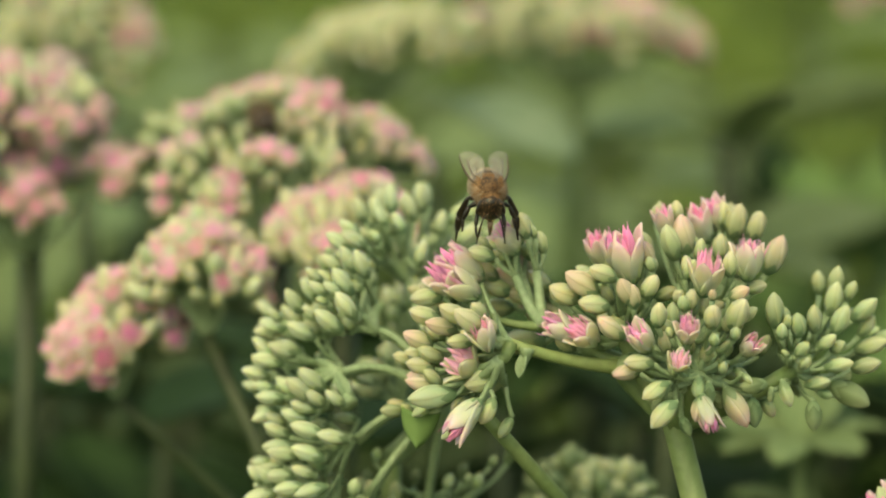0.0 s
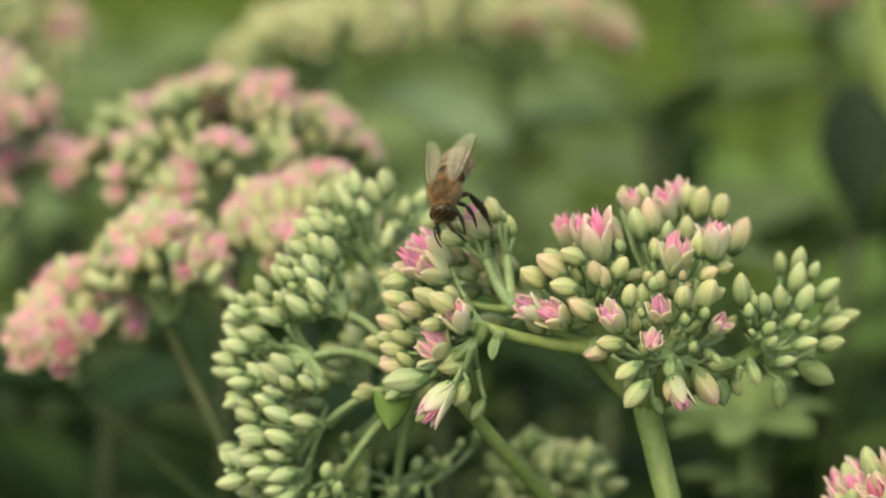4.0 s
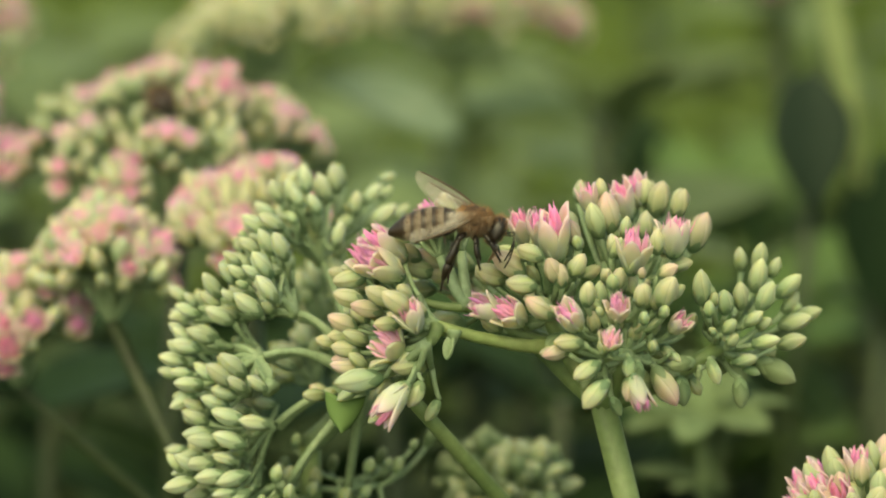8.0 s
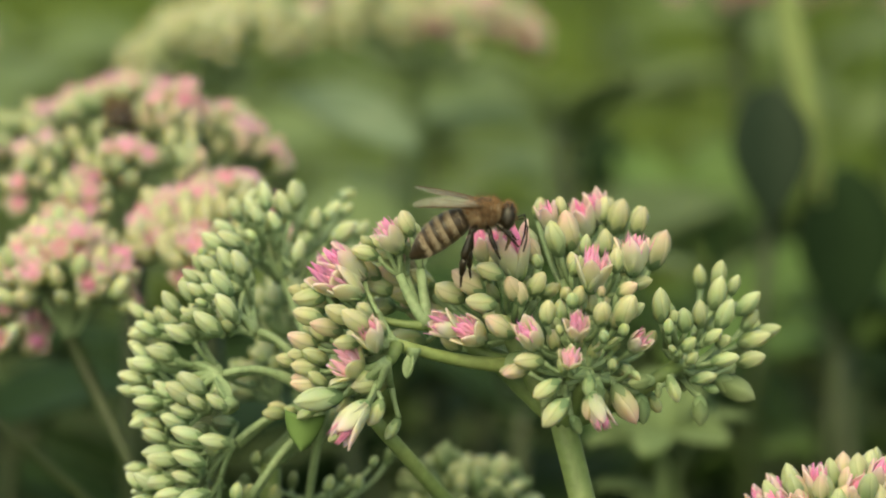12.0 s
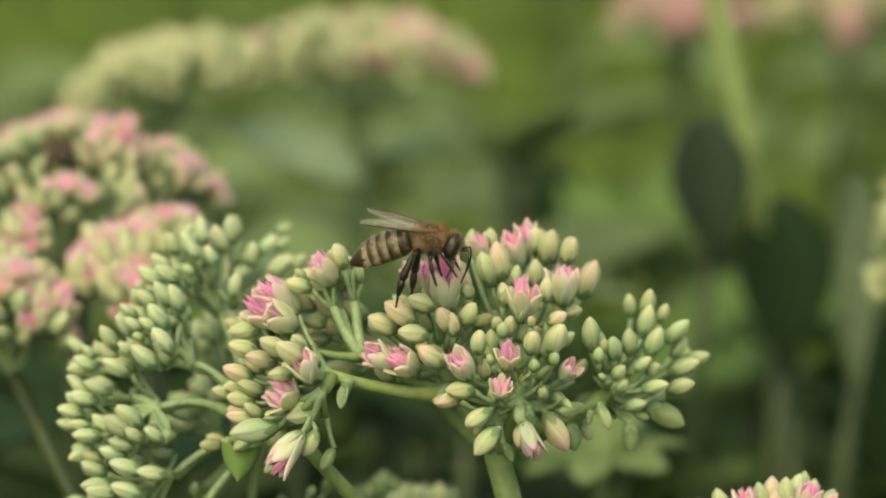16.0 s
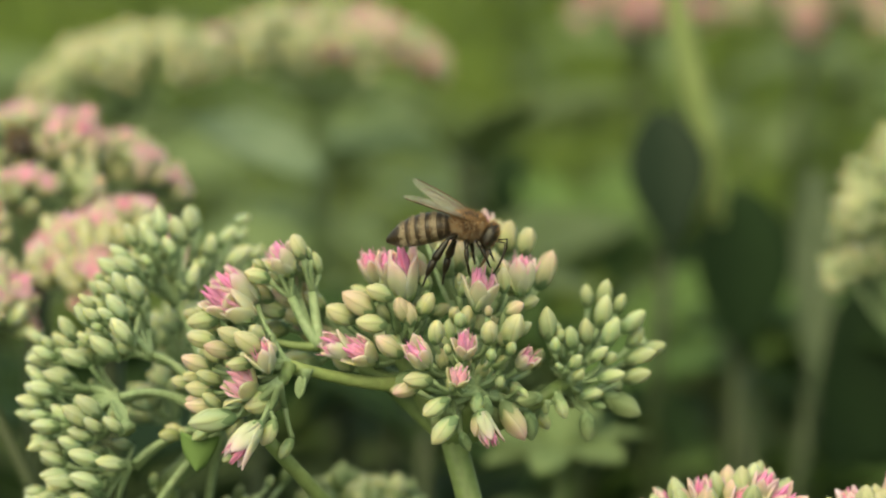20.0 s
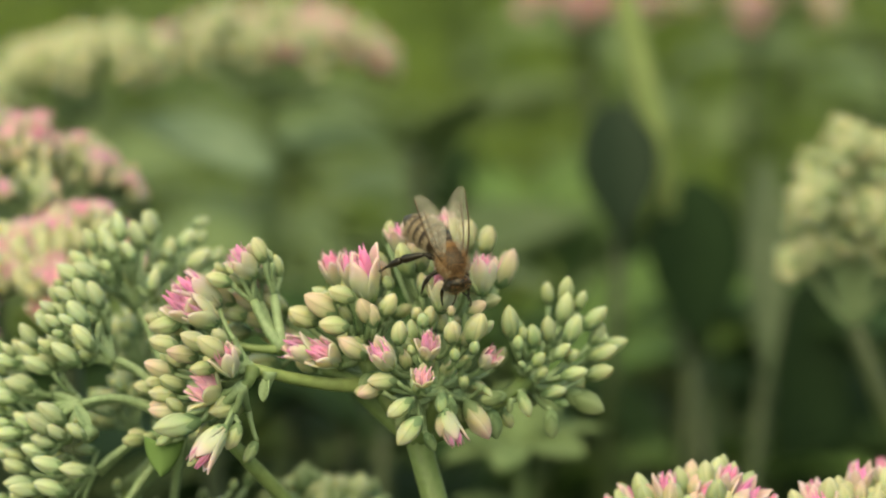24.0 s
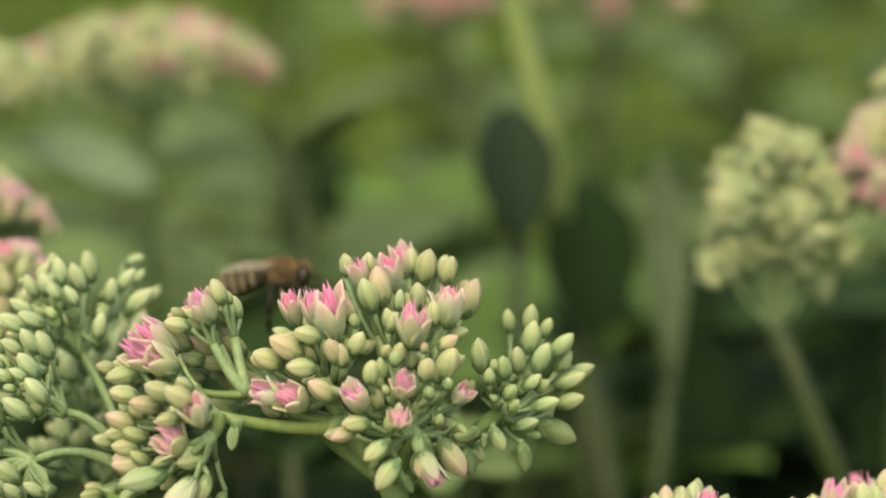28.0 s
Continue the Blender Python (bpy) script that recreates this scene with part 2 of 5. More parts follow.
# ---- mesh helpers ----
class Geo:
    """Collects vertices and faces for one mesh."""

    def __init__(self):
        self.v, self.f, self.mi = [], [], []

    def grid(self, rows, closed=True, mat=0, caps=True):
        """Skin rows of equal length; closed joins the last column to the first."""
        n, base = len(rows[0]), len(self.v)
        for r in rows:
            self.v.extend(tuple(p) for p in r)
        for i in range(len(rows) - 1):
            for j in range(n if closed else n - 1):
                a, b = base + i * n + j, base + i * n + (j + 1) % n
                self.f.append((a, b, b + n, a + n))
                self.mi.append(mat)
        if closed and caps:
            self.f.append(tuple(base + j for j in reversed(range(n))))
            self.f.append(tuple(base + (len(rows) - 1) * n + j for j in range(n)))
            self.mi += [mat, mat]

    def tube(self, pts, radii, seg=8, mat=0):
        rows, side = [], None
        for i, p in enumerate(pts):
            d = (pts[min(i + 1, len(pts) - 1)] - pts[max(i - 1, 0)]).normalized()
            side = (side - d * side.dot(d)).normalized() if side else d.orthogonal().normalized()
            up = d.cross(side)
            rows.append([p + radii[i] * (math.cos(a) * side + math.sin(a) * up) for a in (math.tau * k / seg for k in range(seg))])
        self.grid(rows, True, mat)

    def shell(self, fn, nu, nv, thick, mat=0):
        """A thin closed shell from fn(u, v) -> point, normal, with u 0..1 along and v -1..1 across."""
        rows = []
        for i in range(nu + 1):
            top, low = [], []
            for j in range(nv + 1):
                p, n = fn(i / nu, -1 + 2 * j / nv)
                top.append(p + n * thick / 2)
                low.append(p - n * thick / 2)
            rows.append(top + low[::-1])
        self.grid(rows, True, mat)

    def mesh(self, name, materials, smooth=True):
        me = bpy.data.meshes.new(name)
        me.from_pydata(self.v, [], self.f)
        for m in materials:
            me.materials.append(m)
        me.polygons.foreach_set("material_index", self.mi)
        me.polygons.foreach_set("use_smooth", [smooth] * len(self.f))
        me.update()
        return me


def part_of(name, me, parent, m=None, label=""):
    ob = new(name, me)
    ob.parent = parent
    if m is not None:
        ob.matrix_basis = m
    return tagged(ob, label)


def curve_points(a, b, bend, n=6):
    """Points from a to b that bow by the vector bend."""
    return [a.lerp(b, k / n) + bend * (4 * (k / n) * (1 - k / n)) for k in range(n + 1)]


def aim(at, d, size=1.0, turn=0.0):
    """A pose at a place with local z along d."""
    q = d.to_track_quat("Z", "Y").to_matrix().to_4x4()
    return Matrix.Translation(at) @ q @ Matrix.Rotation(turn, 4, "Z") @ Matrix.Diagonal((size, size, size, 1))


# ---- florets: meshes shared by all the plants ----
def bud_profile(v):
    return v ** 0.42 * (1 - v ** 2.5) ** 0.85 / 0.634


def bud_mesh(name, skin, length, width, groove, seed, rings=9, seg=30):
    rng, g = random.Random(seed), Geo()
    lean = rng.uniform(-0.2, 0.2) * MM
    rows = []
    for i in range(rings + 1):
        v = 0.02 + 0.975 * i / rings
        r = width / 2 * bud_profile(v) * MM
        row = []
        for k in range(seg):
            a = math.tau * k / seg
            over = (a * 5 / math.tau + v * 0.55 * length / 3.2) % 1
            lobe = 1 + groove * (0.42 - 0.9 * over) * (0.35 + 0.9 * v) - groove * 0.5 * max(0, v - 0.8) * abs(math.cos(2.5 * a))
            row.append((r * lobe * math.cos(a) + lean * v * v, r * lobe * math.sin(a), length * v * MM))
        rows.append(row)
    g.grid(rows, True, 0)
    rows = []
    for i in range(4):
        row = []
        for k in range(seg):
            a = math.tau * k / seg
            tooth = 1 - abs(((a * 5 / math.tau) % 1) - 0.5) * 2
            v = 0.02 + (0.14 + 0.22 * tooth) * i / 3
            r = width / 2 * (bud_profile(v) * 1.03 + 0.04) * MM
            row.append((r * math.cos(a), r * math.sin(a), length * v * MM - 0.05 * MM * (i == 0)))
        rows.append(row)
    g.grid(rows, True, 1, caps=False)
    return g.mesh(name, [skin, M_CALYX])


def petal_fn(ang, length, width, spread, curl, cup, belly):
    ca, sa = math.cos(ang), math.sin(ang)

    def fn(u, v):
        w = width / 2 * (math.sin(math.pi * min(1, 0.12 + 0.88 * u) ** 0.9) ** 0.7 if u < 1 else 0.02)
        th = radians(spread) * (0.35 + u * 0.65) + radians(curl) * u * u
        r = 0.40 + length * u * math.sin(th) - cup * w * v * v + belly * math.sin(math.pi * u)
        z = length * u * math.cos(th)
        t = w * v
        p = Vector((r * ca - t * sa, r * sa + t * ca, z)) * MM
        n = Vector((math.cos(th) * ca, math.cos(th) * sa, -math.sin(th)))
        return p, n

    return fn


def floret_mesh(name, length, width, spread, curl, seed, belly=0.58):
    rng, g = random.Random(seed), Geo()
    for k in range(5):
        a = math.tau * k / 5 + rng.uniform(-0.12, 0.12)
        g.shell(petal_fn(a, length * rng.uniform(0.9, 1.08), width * rng.uniform(0.9, 1.1), spread + rng.uniform(-6, 8), curl + rng.uniform(-8, 10), 0.35, belly), 7, 4, 0.16 * MM, 0)
    rows = []
    for i in range(4):
        rows.append([((0.36 + 0.36 * i / 3) * MM * math.cos(a), (0.36 + 0.36 * i / 3) * MM * math.sin(a), (-0.3 + 0.27 * i * (1 + 0.5 * math.cos(5 * a))) * MM) for a in (math.tau * k / 20 for k in range(20))])
    g.grid(rows, True, 1, caps=True)
    return g.mesh(name, [M_PETAL, M_CALYX])


def carpel_mesh(name, height, seed):
    """Five stout pink carpels that lean together, with a few stamens round them."""
    rng, g = random.Random(seed), Geo()
    for k in range(5):
        a = math.tau * k / 5 + rng.uniform(-0.15, 0.15)
        d = Vector((math.cos(a), math.sin(a), 0))
        h = height * rng.uniform(0.85, 1.1) * MM
        g.tube(curve_points(d * 0.30 * MM + UP * 0.3 * MM, d * rng.uniform(0.35, 0.75) * MM + UP * h, d * 0.16 * MM, 5), [r * MM for r in (0.34, 0.42, 0.40, 0.28, 0.15, 0.03)], 8)
    for k in range(10):
        a = math.tau * (k + 0.5) / 10 + rng.uniform(-0.2, 0.2)
        d = Vector((math.cos(a), math.sin(a), 0))
        tip = d * rng.uniform(1.0, 1.6) * MM + UP * height * rng.uniform(0.7, 1.0) * MM
        g.tube(curve_points(d * 0.5 * MM + UP * 0.3 * MM, tip, d * 0.1 * MM, 3), [r * MM for r in (0.07, 0.06, 0.06, 0.10)], 5)
    return g.mesh(name, [M_PISTIL])


def pistil_mesh(name, height, spread, seed, spikes=13):
    """Pink carpels and thin stamens that stand in the floret's mouth."""
    rng, g = random.Random(seed), Geo()
    for k in range(spikes):
        a = math.tau * k / spikes * 2.4 + rng.uniform(-0.3, 0.3)
        out = (0.25 + 0.5 * (k / spikes)) * MM
        d = Vector((math.cos(a), math.sin(a), 0))
        h = height * rng.uniform(0.78, 1.08) * MM
        lean = d * (h * math.tan(radians(spread)) * rng.uniform(0.4, 1.0) * (0.3 + k / spikes))
        a0, a1 = d * out * 0.6 + Vector((0, 0, 0.6 * MM)), d * out + lean + Vector((0, 0, h))
        r = (0.40 if k < 6 else 0.10) * MM
        h *= 0.85 if k < 6 else 1.04
        g.tube(curve_points(a0, a1, d * 0.14 * MM, 4), [r, r * 1.15, r * 0.95, r * 0.6, r * 0.12], 6)
    return g.mesh(name, [M_PISTIL])


BUDS = {
    "B": [bud_mesh("bud", M_BUD, 3.45, 1.88, 0.26, s) for s in (1, 2, 3)],
    "G": [bud_mesh("green_bud", M_GREEN, 3.5, 1.68, 0.26, s) for s in (4, 5, 6)],
    "L": [bud_mesh("mint_bud", M_MINT, 3.6, 1.66, 0.26, s) for s in (15, 16, 17)],
    "S": [bud_mesh("small_bud", M_GREEN, 2.6, 1.6, 0.2, s) for s in (7, 8)],
    "D": [bud_mesh("unripe_bud", M_DARK_BUD, 3.1, 1.7, 0.2, s) for s in (13, 14)],
    "P": [bud_mesh("blushed_bud", M_BLUSH, 3.55, 1.76, 0.22, s) for s in (9, 10)],
    "R": [bud_mesh("faded_bud", M_FADED, 3.3, 1.8, 0.28, s) for s in (11, 12)],
}
FLORETS = {
    "F": [(floret_mesh("floret", 3.4, 1.95, 9, 5, s), pistil_mesh("pistil_tuft", 3.6, 12, s, 24)) for s in (21, 22, 23)],
    "N": [(floret_mesh("narrow_floret", 4.1, 1.75, 4, 5, s, 0.50), pistil_mesh("pistil_tuft", 4.1, 6, s, 16)) for s in (26, 27)],
    "O": [(floret_mesh("open_floret", 2.5, 1.45, 14, 12, s), carpel_mesh("carpel_tuft", 2.6, s)) for s in (24, 25)],
}


LENGTH = {"B": 3.45, "G": 3.5, "L": 3.6, "S": 2.6, "D": 3.1, "P": 3.55, "R": 3.3, "F": 3.6, "N": 4.3, "O": 2.6}


def add_floret(plant, base, kind, at, d, size, rng):
    """One bud or floret of a plant, by its middle, with local z along d. base: the plant's foot."""
    d = d.normalized()
    length = LENGTH[kind] * MM * size
    m = aim(Vector(at) - d * length / 2 - base, d, size, rng.uniform(0, math.tau))
    if kind in BUDS:
        return part_of("bud", rng.choice(BUDS[kind]), plant, m)
    petals, pistils = rng.choice(FLORETS[kind])
    ob = part_of("floret", petals, plant, m)
    part_of("pistil_tuft", pistils, ob)
    return ob


def pedicels(g, hub, ends, r=0.28):
    """Thin stalks from a hub to the feet of the florets."""
    for e in ends:
        span = (e - hub).length
        g.tube(curve_points(hub, e, UP * -0.10 * span, 4), [r * MM * k for k in (1.35, 1.1, 1.0, 1.0, 1.25)], 6)


# ---- leaves ----
def leaf_mesh(name, skin, length, width, cup, droop, teeth, seed, thick=1.1):
    """A fleshy obovate leaf along local y from its stalk, with a folded midrib and blunt teeth."""
    rng, g = random.Random(seed), Geo()
    wob = [rng.uniform(-1, 1) for _ in range(4)]

    def fn(u, v):
        w = width / 2 * (0.10 + 0.90 * math.sin(math.pi * min(1.0, u) ** 1.25) ** 0.75) * (1 if u < 0.999 else 0.1)
        w *= 1 + teeth * (abs(((u * 5.5) % 1) - 0.5) - 0.25) * abs(v) ** 3
        bend = radians(droop) * u
        y = length * u * math.cos(bend * 0.6)
        z = -length * u * math.sin(bend * 0.6) + cup * w * (abs(v) ** 1.6) + wob[0] * 0.02 * width * math.sin(5 * u + wob[1] * 3) * v
        p = Vector((w * v, y, z)) * MM
        n = Vector((-v * cup * 0.9, math.sin(bend), 1)).normalized()
        return p, n

    g.shell(fn, 12, 8, thick * MM)
    g.tube([Vector((0, -0.10 * length, 0)) * MM, Vector((0, 0.05 * length, -0.3)) * MM, Vector((0, 0.5 * length, -0.8 - length * 0.5 * math.sin(radians(droop) * 0.3))) * MM], [1.3 * MM, 1.1 * MM, 0.4 * MM], 6)
    return g.mesh(name, [skin])


LEAVES = [leaf_mesh("leaf", M_LEAF, *a) for a in ((48, 26, 0.22, 30, 0.25, 1), (40, 22, 0.30, 12, 0.3, 2), (56, 30, 0.18, 45, 0.25, 3), (34, 17, 0.35, 5, 0.3, 4))]
LEAVES_SHADE = [leaf_mesh("deep_leaf", M_LEAF_SHADE, *a) for a in ((46, 25, 0.22, 30, 0.25, 11), (40, 21, 0.30, 12, 0.3, 12), (52, 27, 0.18, 40, 0.25, 13))]
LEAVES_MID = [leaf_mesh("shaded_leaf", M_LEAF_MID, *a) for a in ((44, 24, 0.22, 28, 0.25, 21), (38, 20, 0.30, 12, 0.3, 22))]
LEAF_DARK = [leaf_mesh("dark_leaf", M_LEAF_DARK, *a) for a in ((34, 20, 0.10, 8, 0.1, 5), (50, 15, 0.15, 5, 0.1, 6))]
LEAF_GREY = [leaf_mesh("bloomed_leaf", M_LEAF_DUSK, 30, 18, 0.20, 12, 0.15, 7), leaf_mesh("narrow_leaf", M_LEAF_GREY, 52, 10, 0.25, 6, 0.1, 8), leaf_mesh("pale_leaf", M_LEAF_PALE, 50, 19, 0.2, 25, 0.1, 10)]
FRESH_BLADE = leaf_mesh("blade", M_LEAF, 20, 5.6, 0.3, 12, 0.1, 14, 0.7)
YOUNG_LEAF = leaf_mesh("young_leaf", M_LEAF, 17, 9.5, 0.25, 15, 0.1, 20, 0.7)
STEM_LEAF = leaf_mesh("stem_leaf", M_LEAF_GREY, 8.5, 5.4, 0.5, 20, 0.15, 18, 0.6)
BRACT = leaf_mesh("bract", M_BRANCH, 4.2, 1.8, 0.25, 25, 0.0, 9, 0.35)


def leaf_pose(at, heading, rise, roll=0.0, size=1.0):
    """A leaf from a place, heading round z (degrees from +y to -x) and rising by degrees."""
    return Matrix.Translation(at) @ Euler((radians(rise), radians(roll), radians(heading)), "YXZ").to_matrix().to_4x4() @ Matrix.Diagonal((size, size, size, 1))


def stem_with_leaves(plant, base, top, r, rng, pairs=7, low=0.15, high=0.80, bend=None, sizes=(0.8, 1.15), meshes=None, skin=None, lighter=None, fresh=0.84):
    """The plant's stem up to top, and leaves in turned pairs along it; a second set, if given, starts at the share
    fresh, free of the painted shade tone.
    """
    g = Geo()
    foot = Vector((0, 0, -0.01))
    pts = curve_points(foot, top - base, bend or Vector((rng.uniform(-1, 1), rng.uniform(-1, 1), 0)) * 0.012, 10)
    g.tube(pts, [r * (1.35 - 0.035 * k * 1.0) for k in range(11)], 10)
    part_of("stem", g.mesh("stem", [skin or M_STEM]), plant)
    turn = rng.uniform(0, 180)
    for k in range(pairs):
        t = low + (high - low) * k / max(1, pairs - 1)
        i = min(9, int(t * 10))
        at = pts[i].lerp(pts[i + 1], t * 10 - i)
        for s in (0, 180):
            h = turn + 75 * k + s + rng.uniform(-20, 20)
            d = Vector((-math.sin(radians(h)), math.cos(radians(h)), 0))
            part_of("leaf", rng.choice(lighter if lighter and t > fresh else meshes or LEAVES), plant, leaf_pose(at + d * (r + 4 * MM), h, rng.uniform(10, 45), rng.uniform(-15, 15), rng.uniform(*sizes)))
    return pts


def plant_at(x, y, label, group="flowering sedum plants"):
    plant = new("sedum_plant")
    plant.location = (x, y, 0)
    tagged(plant, label, "plant", group)
    return plant, Vector((x, y, 0))


def umbel(plant, base, c, axis, radius, n, mix, size, rng, hub, cone=75, up=0.25):
    """A little dome of n florets round the axis, its outer face at c, its stalks from hub. mix: kinds as a string."""
    g = Geo()
    root = c - axis * radius * 1.15
    ends, off = [], rng.uniform(0, 6)
    for k in range(n):
        th = radians(cone) * math.sqrt((k + 0.5) / n)
        ph = k * 2.39996 + off
        side = axis.orthogonal().normalized()
        d = (axis * math.cos(th) + (side * math.cos(ph) + axis.cross(side) * math.sin(ph)) * math.sin(th)).normalized()
        at = root + d * radius * rng.uniform(0.95, 1.25)
        dd = (d + axis * 0.35 + UP * up + Vector([rng.uniform(-0.2, 0.2) for _ in range(3)])).normalized()
        s = size * rng.uniform(0.82, 1.15)
        add_floret(plant, base, rng.choice(mix), at, dd, s, rng)
        ends.append(at - dd * 1.5 * MM * s - base)
    fork = root - axis * radius * 0.5 - base
    pedicels(g, fork, ends, 0.26)
    if hub is not None:
        h = hub - base
        g.tube(curve_points(h, fork, UP * -0.12 * (fork - h).length, 5), [k * MM for k in (0.62, 0.56, 0.5, 0.46, 0.43, 0.42)], 7)
    part_of("cyme_branch", g.mesh("cyme_branch", [M_BRANCH]), plant)


def flower_head(plant, base, centre, width, depth, height, n_umbels, n_each, mix, size, rng, stem_r=2.0 * MM, tilt=(0, 0), pairs=6, fork=None, skin=None, bend=None, up=0.25):
    """A domed cyme on its stem. centre: the middle of the dome's top; width, depth: half-axes."""
    c = Vector(centre)
    hub = c - UP * (height + 7 * MM)
    for k in range(n_umbels):
        f = math.sqrt((k + 0.4) / n_umbels)
        ph = k * 2.39996 + rng.uniform(-0.25, 0.25)
        x, y = f * math.cos(ph), f * math.sin(ph)
        drop = height * (1 - math.sqrt(max(0, 1 - f * f * 0.96))) + rng.uniform(-1, 1) * (0.6 * MM + 0.14 * height)
        p = c + Vector((x * width, y * depth, -drop + x * tilt[0] + y * tilt[1]))
        axis = (Vector((x * 0.95, y * 0.95, 0)) + UP * (1.05 - f * 0.55)).normalized()
        own = "".join(rng.choice(mix) for _ in range(3)) + rng.choice("BB" + mix)
        umbel(plant, base, p, axis, size * 2.7 * MM, n_each, own, size, rng, hub, up=up)
    if fork is None:
        # stem and leaves in shade tones: the dimness under the head is coloured in
        stem_with_leaves(plant, base, hub, stem_r, rng, pairs, bend=bend, meshes=LEAVES_SHADE, skin=skin or M_DEEP_SHADE_STEM)
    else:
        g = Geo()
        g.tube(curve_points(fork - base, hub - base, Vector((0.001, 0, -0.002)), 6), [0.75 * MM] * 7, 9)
        part_of("side_stem", g.mesh("side_stem", [M_DEEP_SHADE_STEM]), plant)


# ---- the plant in focus: a crown, a shoulder and a side spray on one forked stem ----
SHOULDER_TOP = [
    ("F", -3.9, 10.1, 452.2, -35, 1.18), ("B", -2.0, 10.1, 453.8, -22, 1.02), ("B", -6.9, 10.0, 450.3, -73, 1.00), ("G", -0.7, 10.8, 452.9, -18, 0.52),
    ("B", -5.1, 10.0, 451.5, -53, 0.67),
]
SHOULDER = [
    ("F", -9.4, 9.0, 446.7, -57, 1.42), ("F", -11.0, 10.0, 447.2, -51, 1.45), ("N", -9.2, 10.8, 449.0, -44, 1.44), ("B", -13.5, 9.9, 444.8, -96, 1.18), ("B", -13.2, 11.5, 445.4, -76, 0.91),
    ("B", -13.5, 6.6, 443.5, -67, 1.16), ("P", -11.3, 4.0, 442.8, -75, 1.16), ("B", -9.7, 2.4, 444.8, -60, 1.17), ("B", -7.7, -1.4, 445.0, -55, 1.28),
    ("F", -5.9, -1.7, 443.4, -23, 1.15), ("P", -14.2, 5.3, 440.8, -69, 1.19), ("B", -8.9, 1.1, 441.8, -86, 0.93), ("O", -8.7, 2.7, 438.8, -59, 1.65),
    ("P", -4.9, -1.7, 444.4, -31, 0.67),
]
SHOULDER_LOW = [
    ("G", -12.6, 4.6, 439.2, -68, 1.05), ("B", -13.9, 4.6, 437.7, -76, 1.07), ("G", -12.3, 3.8, 436.6, -51, 0.91), ("P", -13.6, 4.7, 435.6, -79, 1.23),
    ("L", -12.2, 1.2, 434.9, -95, 1.66), ("B", -6.6, 2.1, 436.4, -109, 1.10), ("B", -5.5, 0.3, 433.5, -152, 1.00), ("N", -8.5, -2.2, 433.2, -133, 1.33),
    ("S", -15.7, 7.8, 431.5, -67, 0.69), ("P", -13.7, 5.0, 436.4, -85, 1.08), ("B", -6.6, 2.2, 437.3, -127, 0.99),
]
CROWN_SIDE = [
    ("N", 6.9, 15.0, 450.0, -21, 1.13), ("N", 9.0, 9.7, 451.0, -17, 1.20), ("N", 10.4, 7.6, 451.0, -11, 1.65), ("G", 12.6, 11.4, 451.1, -19, 1.38),
    ("P", 12.9, 9.2, 450.7, -10, 1.09), ("B", 7.7, 5.1, 449.3, -66, 1.08), ("R", 5.2, 6.0, 447.8, -60, 1.49), ("R", 10.4, 4.1, 447.4, -18, 1.15),
    ("R", 11.3, 4.1, 446.8, -7, 0.98), ("B", 13.4, 5.8, 447.6, 35, 1.02), ("B", 6.7, 4.1, 445.7, -86, 1.16), ("B", 3.1, 7.3, 446.1, -60, 1.28),
    ("F", 5.5, 4.0, 442.3, -54, 1.24), ("F", 2.6, 4.4, 442.8, -69, 1.17), ("P", 8.7, 2.6, 443.3, -54, 1.24), ("S", 13.3, 6.8, 450.1, -20, 0.80),
]
CROWN = [
    ("N", 14.9, 13.9, 453.7, -16, 0.96), ("B", 16.5, 15.7, 454.6, -6, 0.83), ("G", 15.7, 12.4, 451.5, -11, 1.38), ("P", 17.3, 13.6, 452.2, -9, 1.54),
    ("N", 19.4, 19.0, 452.4, -19, 1.21), ("N", 21.4, 21.5, 453.1, -16, 1.09), ("B", 23.9, 20.0, 452.5, 24, 1.40), ("B", 26.2, 18.1, 452.4, 14, 1.15),
    ("F", 25.0, 10.3, 450.1, 6, 1.37), ("P", 28.4, 15.9, 449.3, 28, 1.53), ("F", 19.8, 4.5, 449.6, 4, 1.40), ("B", 21.7, 12.5, 450.9, 8, 1.07),
    ("G", 19.2, 11.0, 451.0, 9, 0.81), ("B", 22.6, 7.2, 450.1, -7, 0.94), ("B", 22.1, 21.1, 453.1, 9, 1.06),
]
CROWN_FRONT = [
    ("F", 12.3, -1.0, 443.2, -29, 1.18), ("B", 14.2, 0.7, 445.5, -3, 1.04), ("F", 17.6, -1.9, 444.4, -3, 0.99), ("B", 20.4, -0.8, 445.8, 0, 1.07),
    ("B", 23.4, 3.1, 445.1, 29, 1.40), ("S", 17.1, 0.9, 446.9, 3, 0.90), ("R", 23.7, 4.0, 447.4, 60, 0.90), ("R", 20.4, 0.1, 448.1, -2, 0.54),
    ("S", 23.2, 2.2, 443.0, 9, 0.81), ("S", 20.7, -0.3, 442.9, 0, 0.80), ("O", 16.7, -3.9, 441.2, 0, 1.00), ("F", 25.1, 3.9, 441.1, 36, 0.90),
    ("S", 21.8, 0.1, 439.4, -2, 0.75), ("S", 15.5, -2.0, 444.1, -27, 0.59),
]
